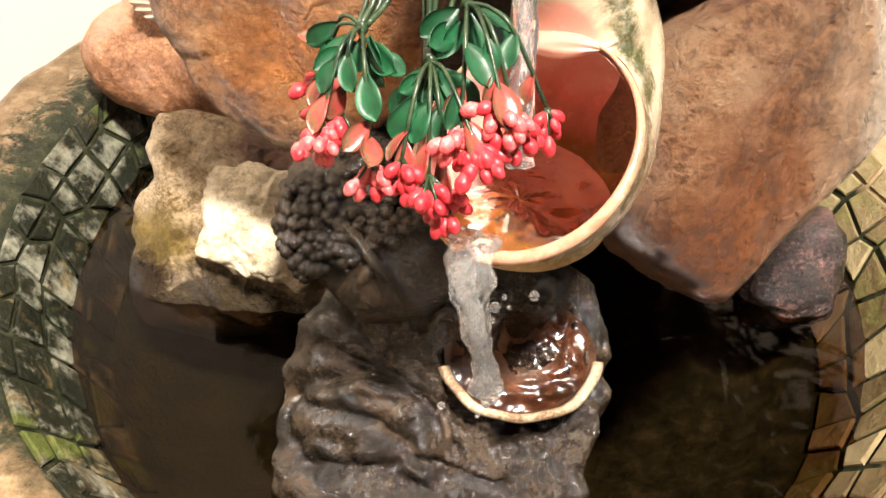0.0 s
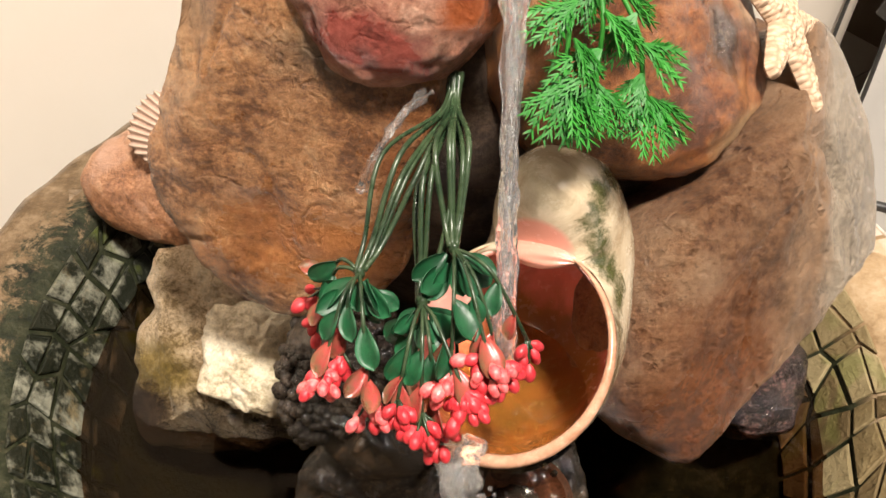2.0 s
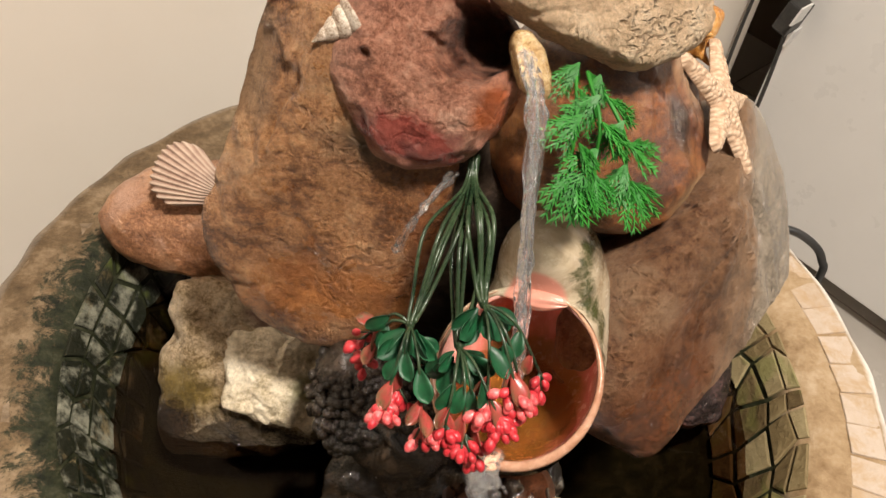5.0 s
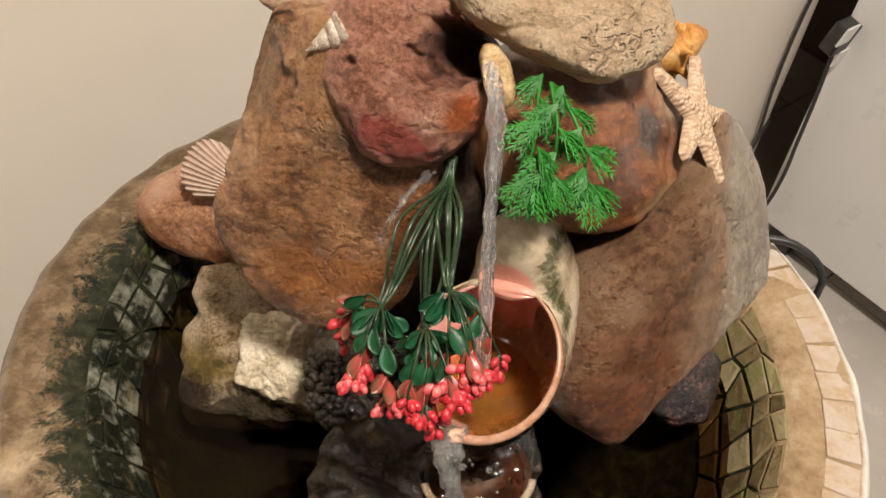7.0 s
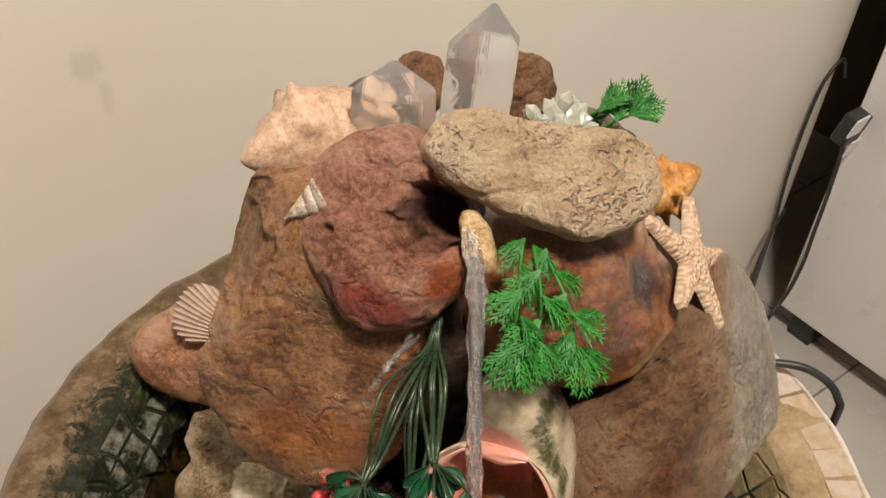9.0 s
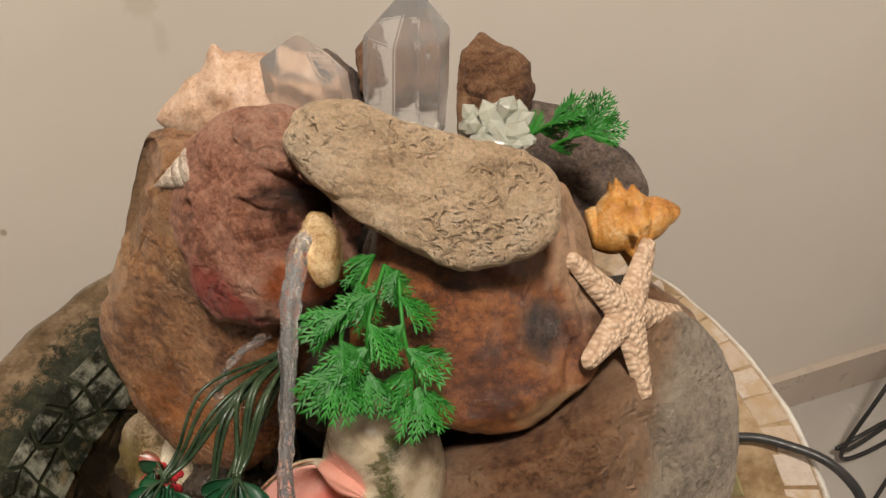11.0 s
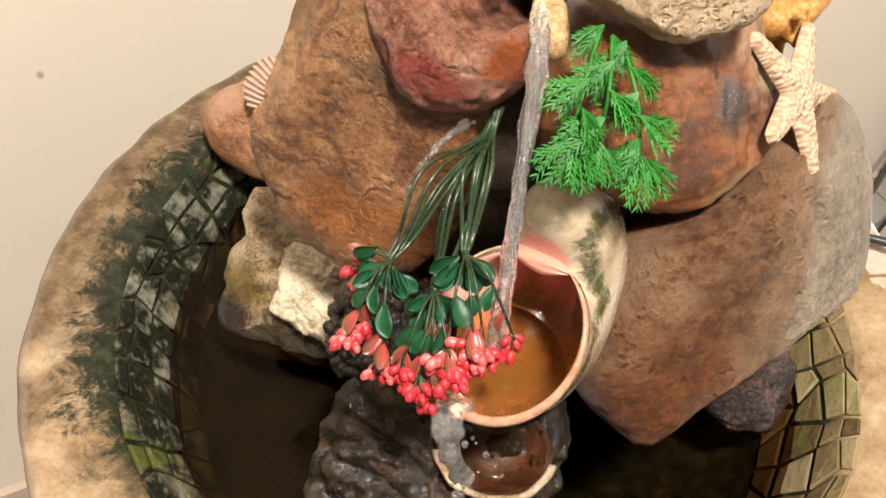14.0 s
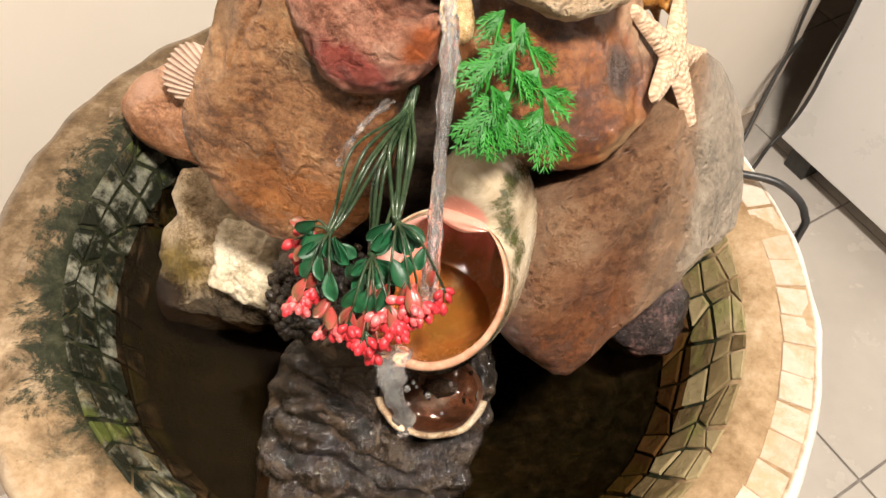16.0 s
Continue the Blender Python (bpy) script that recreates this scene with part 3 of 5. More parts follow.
def bowl_material():
    m, nt, b = graph("amber_stone_cement")
    p = coords(nt)
    big, fine = noise_tex(nt, p, 16, 6, 0.62, 0.4), noise_tex(nt, p, 130, 6, 0.7)
    mixed = calc(nt, "ADD", calc(nt, "MULTIPLY", big, 0.6), calc(nt, "MULTIPLY", fine, 0.4))
    col = ramp(nt, mixed, [(0.36, (0.19, 0.115, 0.055)), (0.52, (0.35, 0.245, 0.14)), (0.66, (0.48, 0.37, 0.25))])
    x = nt.nodes.new("ShaderNodeSeparateXYZ")
    nt.links.new(p, x.inputs[0])
    crust = calc(nt, "ADD", calc(nt, "ADD", calc(nt, "MULTIPLY", x.outputs["Y"], 2.5), calc(nt, "MULTIPLY", x.outputs["X"], -3.0)), calc(nt, "MULTIPLY", calc(nt, "SUBTRACT", noise_tex(nt, p, 22, 6, 0.7, 0.6), 0.5), 2.6))
    col = mixc(nt, calc(nt, "MULTIPLY", ramp(nt, crust, [(0.0, 0.0), (0.55, 1.0)]), 0.92), col, ramp(nt, noise_tex(nt, p, 55, 7, 0.75), [(0.33, (0.045, 0.028, 0.014)), (0.5, (0.125, 0.083, 0.045)), (0.66, (0.25, 0.18, 0.112))]))
    # algae and dirt, with the bowl's inner shade painted in: below the lip, most of it on the side away from the
    # window, with a ragged edge
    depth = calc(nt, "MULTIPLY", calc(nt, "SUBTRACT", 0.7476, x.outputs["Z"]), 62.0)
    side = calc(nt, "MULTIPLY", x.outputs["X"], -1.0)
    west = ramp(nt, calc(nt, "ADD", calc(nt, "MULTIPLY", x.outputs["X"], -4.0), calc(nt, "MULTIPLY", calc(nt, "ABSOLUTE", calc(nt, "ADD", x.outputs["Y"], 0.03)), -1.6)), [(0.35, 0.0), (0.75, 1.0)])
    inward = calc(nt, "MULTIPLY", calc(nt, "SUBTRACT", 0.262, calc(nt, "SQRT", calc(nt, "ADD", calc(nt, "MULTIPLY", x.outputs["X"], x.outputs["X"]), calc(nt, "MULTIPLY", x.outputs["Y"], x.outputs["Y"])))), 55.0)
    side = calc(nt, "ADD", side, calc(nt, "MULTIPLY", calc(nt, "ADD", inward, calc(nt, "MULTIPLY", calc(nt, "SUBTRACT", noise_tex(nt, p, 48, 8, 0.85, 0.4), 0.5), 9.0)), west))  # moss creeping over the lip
    grime_and_shade = calc(nt, "ADD", calc(nt, "ADD", depth, side), calc(nt, "MULTIPLY", calc(nt, "SUBTRACT", noise_tex(nt, p, 30, 6, 0.7), 0.5), 1.5))
    # paler colour on the outer edge, stronger towards +x
    rr = calc(nt, "SQRT", calc(nt, "ADD", calc(nt, "MULTIPLY", x.outputs["X"], x.outputs["X"]), calc(nt, "MULTIPLY", x.outputs["Y"], x.outputs["Y"])))
    edge = calc(nt, "ADD", rr, calc(nt, "MULTIPLY", calc(nt, "SUBTRACT", fine, 0.5), 0.004))
    col = mixc(nt, calc(nt, "MULTIPLY", ramp(nt, calc(nt, "MULTIPLY", edge, 3.0), [(0.846, 0.0), (0.858, 1.0)]), ramp(nt, x.outputs["X"], [(0.0, 0.12), (0.15, 0.95)])), col, (0.78, 0.75, 0.69))
    col = mixc(nt, ramp(nt, grime_and_shade, [(0.15, 0.0), (0.95, 1.0)]), col, ramp(nt, noise_tex(nt, p, 75, 8, 0.8, 0.3), [(0.36, (0.005, 0.007, 0.004)), (0.52, (0.022, 0.025, 0.012)), (0.66, (0.06, 0.058, 0.035))]))
    nt.links.new(col, b.inputs["Base Color"])
    nt.links.new(ramp(nt, fine, [(0.3, 0.3), (0.7, 0.65)]), b.inputs["Roughness"])
    bump(nt, b, mixed, 0.9, 0.004)
    return m


def tile_material():
    m, nt, b = graph("algae_and_shade_tile")
    p = coords(nt)
    info = nt.nodes.new("ShaderNodeObjectInfo")
    fine = noise_tex(nt, p, 120, 6, 0.7)
    base = ramp(nt, calc(nt, "ADD", calc(nt, "MULTIPLY", info.outputs["Random"], 0.5), calc(nt, "MULTIPLY", fine, 0.5)),
                [(0.25, (0.085, 0.056, 0.025)), (0.5, (0.19, 0.14, 0.067)), (0.8, (0.34, 0.275, 0.15))])
    x = nt.nodes.new("ShaderNodeSeparateXYZ")
    nt.links.new(p, x.inputs[0])
    # algae, and the bowl's shaded side painted in as darker colour towards -x
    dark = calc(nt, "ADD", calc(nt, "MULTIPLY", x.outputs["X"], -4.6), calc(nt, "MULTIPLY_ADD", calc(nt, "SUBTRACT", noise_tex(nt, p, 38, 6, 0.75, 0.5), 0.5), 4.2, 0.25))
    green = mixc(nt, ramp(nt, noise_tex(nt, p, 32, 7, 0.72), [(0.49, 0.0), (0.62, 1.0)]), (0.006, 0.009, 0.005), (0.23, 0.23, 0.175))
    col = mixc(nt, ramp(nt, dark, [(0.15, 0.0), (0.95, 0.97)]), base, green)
    moss = calc(nt, "MULTIPLY", ramp(nt, noise_tex(nt, p, 24, 3, 0.5, 0.7), [(0.58, 0.0), (0.68, 1.0)]), 0.45)
    col = mixc(nt, moss, col, (0.14, 0.17, 0.035))
    nt.links.new(col, b.inputs["Base Color"])
    nt.links.new(ramp(nt, fine, [(0.3, 0.35), (0.7, 0.65)]), b.inputs["Roughness"])
    bump(nt, b, calc(nt, "ADD", fine, noise_tex(nt, p, 40, 5, 0.6)), 0.8, 0.003)
    return m


M_BOWL, M_TILE = bowl_material(), tile_material()
for dull in (M_BOWL, M_TILE, M_CORE):
    dull.node_tree.nodes["Principled BSDF"].inputs["Specular IOR Level"].default_value = 0.18
M_RIMTILE = rim_material()
bowl = thing("fountain_bowl", "large round stone-tiled fountain bowl with a worn amber rim", "fountain")
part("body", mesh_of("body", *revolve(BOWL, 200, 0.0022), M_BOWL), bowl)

pool = thing("pool_water", "still dark brown water filling the tiled bowl", "water", kind="structure")
v = []
rings = 60
for i in range(rings + 1):
    for j in range(120):
        a, r = 2 * math.pi * j / 120, 0.2125 * i / rings
        x, y = r * math.cos(a), r * math.sin(a)
        d = math.hypot(x - 0.045, y + 0.155)
        z = 0.0009 * math.sin(d * 340) * math.exp(-d * 16) + 0.0006 * noise.noise(Vector((x * 30, y * 30, 0)))
        v.append((x, y, 0.708 + z))
part("surface", mesh_of("surface", v, grid_faces(rings + 1, 120), M_POOL), pool).visible_shadow = False

# ---- the stones ----
stone("ochre_rock", "large ochre-brown slab of stone leaning in the pile", (-0.0746, -0.0246, 0.9116), 13, -13,
      [(-43, 86), (-46, 69), (-46, 45), (-53, 18), (-60, -10), (-63, -34), (-59, -50), (-48, -63), (-42, -76), (-30, -87), (-8, -95), (15, -93), (38, -78), (52, -58), (58, -30), (59, 5), (60, 30), (33, 78), (2, 93), (-28, 90)],
      0.015, 0.045, M_BIG, round_=0.42, rough=0.0018, lump=0.0022, seed=1, cuts=((-0.55, 0.25, 0.80, 0.0335), (-0.75, 0.10, -0.65, 0.040)), dents=((-0.039, 0.046, 0.024, 0.0055), (-0.044, 0.074, 0.024, 0.0035), (-0.016, -0.045, 0.020, 0.003)),
      creases=(([(-6, 84), (-17, 71), (-18, 57), (-28, 36), (-31, 21)], 0.0016, 0.0034), ([(-52, -62), (-20, -54), (10, -60)], 0.0012, 0.0014)), flat=0.7, n=240, m=120)
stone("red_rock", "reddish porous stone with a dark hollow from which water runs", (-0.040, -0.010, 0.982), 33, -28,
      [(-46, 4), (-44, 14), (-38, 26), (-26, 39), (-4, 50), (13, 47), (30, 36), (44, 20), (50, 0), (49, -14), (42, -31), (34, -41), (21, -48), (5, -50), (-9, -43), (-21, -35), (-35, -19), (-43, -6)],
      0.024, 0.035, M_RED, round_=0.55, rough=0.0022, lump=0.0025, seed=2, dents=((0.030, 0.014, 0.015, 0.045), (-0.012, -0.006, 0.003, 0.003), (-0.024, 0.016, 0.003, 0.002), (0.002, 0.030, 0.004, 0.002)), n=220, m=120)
stone("pale_slab", "flat pale sandy stone pitted with holes lying on top", (0.036, -0.006, 1.013), 45, 20,
      [(-55, 19), (-50, 29), (-38, 36), (-24, 34), (-11, 28), (14, 21), (43, 13), (56, 5), (60, -3), (59, -20), (51, -29), (34, -34), (18, -37), (7, -33), (-9, -24), (-25, -14), (-37, -4), (-49, 8)],
      0.013, 0.016, M_PALE, round_=0.40, rough=0.0016, lump=0.0018, seed=3, size=60, flat=0.65, n=260, m=120,
      dents=((-0.020, 0.018, 0.0040, 0.0022), (-0.026, 0.006, 0.0022, 0.0018), (-0.012, 0.007, 0.0034, 0.0022), (0.004, 0.008, 0.0026, 0.0014), (0.012, -0.006, 0.0030, 0.0016), (0.026, 0.002, 0.0036, 0.0020), (0.040, -0.006, 0.0040, 0.0020), (0.050, -0.016, 0.0024, 0.0020), (-0.040, 0.022, 0.0020, 0.0018), (0.020, -0.020, 0.0022, 0.0014)),
      creases=(([(2, -14), (10, -24), (22, -26), (30, -18)], 0.0012, 0.0014), ([(34, 4), (28, -8), (36, -14)], 0.0012, 0.0014)))
stone("wet_brown_rock", "wet dark red-brown stone with a glossy grey patch", (0.062, 0.003, 0.940), 36, 28,
      [(-62, -8), (-60, -26), (-48, -42), (-30, -52), (-10, -58), (10, -60), (26, -57), (38, -51), (50, -42), (56, -30), (58, -8), (57, 15), (53, 34), (45, 52), (25, 62), (-11, 62), (-43, 45)],
      0.030, 0.05, M_BROWN, round_=0.50, rough=0.0014, lump=0.0030, seed=4, cuts=((0.50, 0.10, 0.86, 0.0325),), creases=(([(28, 42), (30, 15), (34, 2), (40, -20)], 0.0014, 0.0018), ([(44, 34), (42, 10), (46, -14)], 0.0012, 0.002), ([(0, 20), (10, 14), (16, 4), (22, 8)], 0.003, 0.003)), n=200, m=100)
stone("rust_rock", "big rust-brown stone with a cloudy grey quartz edge", (0.1329, -0.0297, 0.851), 30, 34,
      [(-88, 6), (-66, 38), (-20, 50), (12, 64), (32, 82), (48, 93), (62, 85), (75, 71), (86, 50), (88, 26), (84, 4), (77, -13), (67, -22), (50, -33), (16, -40), (-4, -44), (-33, -56), (-58, -68), (-71, -73), (-84, -60), (-102, -40), (-98, -14)],
      0.026, 0.055, M_RUST, round_=0.36, rough=0.0018, lump=0.0022, seed=5, flat=0.65, cuts=((0.40, 0.10, 0.91, 0.0300), (0.25, -0.70, 0.66, 0.0375)), creases=(([(-45, -20), (-31, 17), (0, 30), (16, 49)], 0.0010, 0.0014), ([(16, 52), (30, 44), (36, 20)], 0.005, 0.005), ([(-60, 0), (-20, 22), (10, 36)], 0.0008, 0.0010)), n=220, m=110)
stone("orange_rock", "smooth orange-brown stone lying under the slab", (-0.151, 0.083, 0.778), 30, -10,
      [(-73, -6), (-67, 12), (-47, 29), (-11, 39), (24, 41), (65, 21), (73, -18), (60, -41), (40, -41), (14, -41), (-23, -40), (-52, -33), (-68, -20)],
      0.026, 0.04, M_ORANGE, round_=0.7, rough=0.0014, lump=0.003, seed=6)
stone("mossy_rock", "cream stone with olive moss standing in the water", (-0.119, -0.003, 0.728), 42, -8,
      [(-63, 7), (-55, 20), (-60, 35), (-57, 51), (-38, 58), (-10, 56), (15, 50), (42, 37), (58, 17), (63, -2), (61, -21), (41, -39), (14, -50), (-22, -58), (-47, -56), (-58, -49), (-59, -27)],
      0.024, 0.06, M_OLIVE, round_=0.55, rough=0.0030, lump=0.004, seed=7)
stone("quartz_chunk", "rough milky quartz chunk resting against the mossy stone", (-0.103, -0.026, 0.749), 40, 0,
      [(-30, 31), (-20, 31), (-10, 34), (6, 30), (19, 31), (27, 24), (33, 19), (37, -5), (26, -14), (24, -22), (18, -32), (12, -27), (-9, -25), (-24, -17), (-36, -13), (-33, 2), (-36, 20)],
      0.012, 0.02, M_QUARTZ, category="crystal", round_=0.30, rough=0.0015, lump=0.0020, seed=8, size=110, flat=0.5, cuts=((0.35, 0.1, 0.93, 0.0095), (-0.4, 0.3, 0.866, 0.012)))
stone("grey_rock", "dull grey-brown stone at the back of the pile", (0.084, 0.126, 0.930), 40, 15,
      [(-39, 31), (-27, 38), (-9, 36), (13, 25), (29, 8), (39, -6), (38, -21), (24, -38), (-7, -48), (-36, -35)], 0.022, 0.05, M_GREY, seed=9, rough=0.0018, n=140, m=64)
stone("tan_rock", "rough tan stone behind the crystals", (0.037, 0.115, 0.980), 40, 0,
      [(-20, 17), (-11, 27), (4, 25), (16, 19), (21, 5), (19, -18), (6, -30), (-13, -28)], 0.018, 0.03, M_TAN, seed=10, rough=0.0032, n=120, m=60)
stone("tan_rock", "small rounded brown stone behind the crystals", (-0.021, 0.118, 0.985), 40, 0,
      [(-18, 2), (-14, 13), (-5, 18), (10, 15), (18, -8), (4, -22), (-12, -18)], 0.014, 0.03, M_TAN, seed=11, n=110, m=50)
stone("brown_rock", "brown stone behind the starfish", (0.155, 0.062, 0.868), 30, 20,
      [(-40, 38), (-12, 42), (10, 26), (27, 2), (36, -30), (20, -50), (-30, -50), (-45, -5)], 0.02, 0.05, M_RUST, seed=12, n=140, m=64)
stone("grey_rock", "small dull grey stone between the conch and the quartz", (-0.055, 0.100, 0.972), 40, 0,
      [(-22, -10), (-16, 12), (0, 22), (18, 14), (24, -8), (10, -24), (-12, -22)], 0.016, 0.03, M_GREY, seed=19, n=110, m=50)
stone("pink_rock", "dark wet pinkish stone half under water", (0.172, -0.004, 0.716), 45, 20,
      [(-31, -11), (-25, 9), (-1, 24), (27, 30), (33, 12), (28, -13), (13, -30), (-14, -29)], 0.02, 0.05,
      rock_mat("wet_pink_stone", (0.015, 0.010, 0.010), (0.045, 0.028, 0.026), (0.16, 0.08, 0.07), 30, (0.08, 0.25), 0.6, 0, 100, 0.6), seed=13, n=140, m=64)
# added filler; its colour stands in for shade between the stones
stone("core_rock", "dark wet filler stone hidden under the pile, darkening its gaps", (0.02, 0.055, 0.80), 70, 0,
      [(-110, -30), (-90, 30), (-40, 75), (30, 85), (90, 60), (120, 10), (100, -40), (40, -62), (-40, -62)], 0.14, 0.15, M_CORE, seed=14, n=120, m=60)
stone("spout_stone", "small yellowish pebble from which the stream falls", (0.006, -0.039, 0.997), 40, 0,
      [(-9, 10), (-7, 15), (-1, 15), (6, 8), (9, -3), (9, -12), (4, -15), (-3, -8), (-7, 1)], 0.008, 0.012,
      rock_mat("amber_pebble", (0.26, 0.14, 0.05), (0.48, 0.32, 0.15), (0.62, 0.48, 0.28), 60, (0.12, 0.3), 0.4, 0, 100, 0.5), seed=15, n=100, m=50, rough=0.0006, lump=0.001)

# ---- the statue ----
def statue():
    heap = Heap()
    v, f = stone_verts([(-62, 35), (-53, 55), (-34, 66), (2, 71), (50, 68), (67, 51), (74, 25), (71, 0), (66, -20), (62, -45), (52, -75), (-15, -90), (-68, -82), (-76, -47), (-68, -1)],
                       0.032, 0.09, 0.5, 0.0056, 36, ((0.030, 0.014, 0.028, 0.020),), (), 16, 230, 120, 0.004,
                       creases=(([(-50, 22), (-20, 12), (0, -4), (8, -22)], 0.003, 0.006), ([(-58, -2), (-30, -8), (-8, -24), (30, -34)], 0.003, 0.006), ([(-64, -28), (-30, -30), (10, -46), (50, -44)], 0.003, 0.006),
                                ([(-66, -48), (-20, -54), (40, -62)], 0.003, 0.005), ([(62, 48), (66, 10), (58, -30)], 0.002, 0.004), ([(54, 50), (58, 10), (52, -26)], 0.002, 0.004)))
    heap.add((v, f), facing((-0.012, -0.11, 0.729), 48, 0))
    v, f = stone_verts([(-41, 18), (-36, 31), (-24, 38), (-9, 39), (13, 30), (34, 9), (41, -16), (27, -33), (2, -39), (-21, -23), (-36, -7)],
                       0.024, 0.03, 0.7, 0.0008, 40, (), (), 17, 140, 70, 0.002)
    head = facing((-0.042, -0.077, 0.800), 45, -10)
    heap.add((v, f), head)
    rnd = random.Random(5)
    for k in range(420):  # curls over the crown
        u, w = rnd.uniform(-0.046, 0.024), rnd.uniform(-0.03, 0.044)
        if (u + 0.010) ** 2 / 0.034 ** 2 + (w - 0.008) ** 2 / 0.034 ** 2 > 1.0 or w < 0.65 * u - 0.012:
            continue
        h = 0.024 * max(0.0, 1 - (math.hypot(u, w) / 0.041) ** 2.86) ** 0.375
        r = rnd.uniform(0.0024, 0.0038)
        heap.add(ball_vf(r, r, r * 0.9, 8, 6), head @ pose(u, w, h + 0.001))
    for pts, r in (([(-0.012, 0.002, 0.024), (0.0, -0.006, 0.0265), (0.008, -0.014, 0.027), (0.012, -0.018, 0.024)], 0.0028), ([(-0.030, -0.006, 0.0185), (-0.018, -0.010, 0.0215), (-0.004, -0.018, 0.022)], 0.0016)):
        heap.add(tube(smooth_path(pts, 6), r, 8), head)
    for x, y, z, sizes, lean in ((-0.013, -0.013, 0.0215, (0.0062, 0.0034, 0.0022), -32), (0.004, -0.017, 0.0235, (0.0030, 0.0066, 0.0040), -32), (0.016, 0.001, 0.0210, (0.0052, 0.0030, 0.0020), -32),
                                 (0.004, -0.028, 0.0175, (0.0052, 0.0015, 0.0022), -32), (0.003, -0.0305, 0.0160, (0.0044, 0.0016, 0.0022), -32)):
        heap.add(ball_vf(*sizes, 14, 10), head @ pose(x, y, z, 0, 0, lean))  # eyelids, nose and lips
    return thing("statue", "dark weathered resting figure holding a water cup", "statue", None, heap.mesh("statue", M_STATUE))


statue()


def open_ring(r0, r1, h, n=48, sweep=(0, 360), wob=0.0):
    """A half-round rim between the radii r0 and r1."""
    v, k = [], 8
    for i in range(n + 1):
        a = radians(sweep[0] + (sweep[1] - sweep[0]) * i / n)
        w = 1 + wob * noise.noise(Vector((math.cos(a) * 2, math.sin(a) * 2, 4)))
        for j in range(k):
            b = 2 * math.pi * j / k
            r = ((r0 + r1) / 2 + (r1 - r0) / 2 * math.cos(b)) * w
            v.append((r * math.cos(a), r * math.sin(a) * 0.80, h * math.sin(b) * 0.5))
    return v, grid_faces(n + 1, k)


cup = thing("water_cup", "half shell cup with a cream edge brimming with water", "cup", facing((0.020, -0.111, 0.764), 62, 4))
M_CUP = rock_mat("cream_shell_edge", (0.22, 0.13, 0.07), (0.45, 0.34, 0.22), (0.62, 0.52, 0.38), 60, (0.2, 0.45), 0.5)
M_CUPIN = rock_mat("brown_shell_inside", (0.02, 0.008, 0.004), (0.05, 0.02, 0.011), (0.10, 0.045, 0.024), 50, (0.25, 0.45), 0.2, cracks=0)
bowl_v = []
for i in range(14):
    s = i / 13
    for j in range(48):
        a = 2 * math.pi * j / 48
        bowl_v.append((0.032 * s * math.cos(a), 0.032 * s * math.sin(a) * 0.8, -0.016 * (1 - s ** 2.4)))
part("inside", mesh_of("inside", bowl_v, grid_faces(14, 48), M_CUPIN), cup, "reddish brown wet inside")
part("rim", mesh_of("rim", *open_ring(0.0305, 0.0355, 0.005, 60, (190, 352), 0.06), M_CUP), cup, "cream chipped edge")
wv = [(0.0315 * i / 12 * math.cos(2 * math.pi * j / 40), 0.0315 * i / 12 * math.sin(2 * math.pi * j / 40) * 0.8,
       -0.003 + 0.0012 * noise.noise(Vector((i * 0.6 * math.cos(2 * math.pi * j / 40), i * 0.6 * math.sin(2 * math.pi * j / 40), 0)))) for i in range(13) for j in range(40)]
part("water", mesh_of("water", wv, grid_faces(13, 40), M_CUPWATER), cup, "clear rippling water").visible_shadow = False

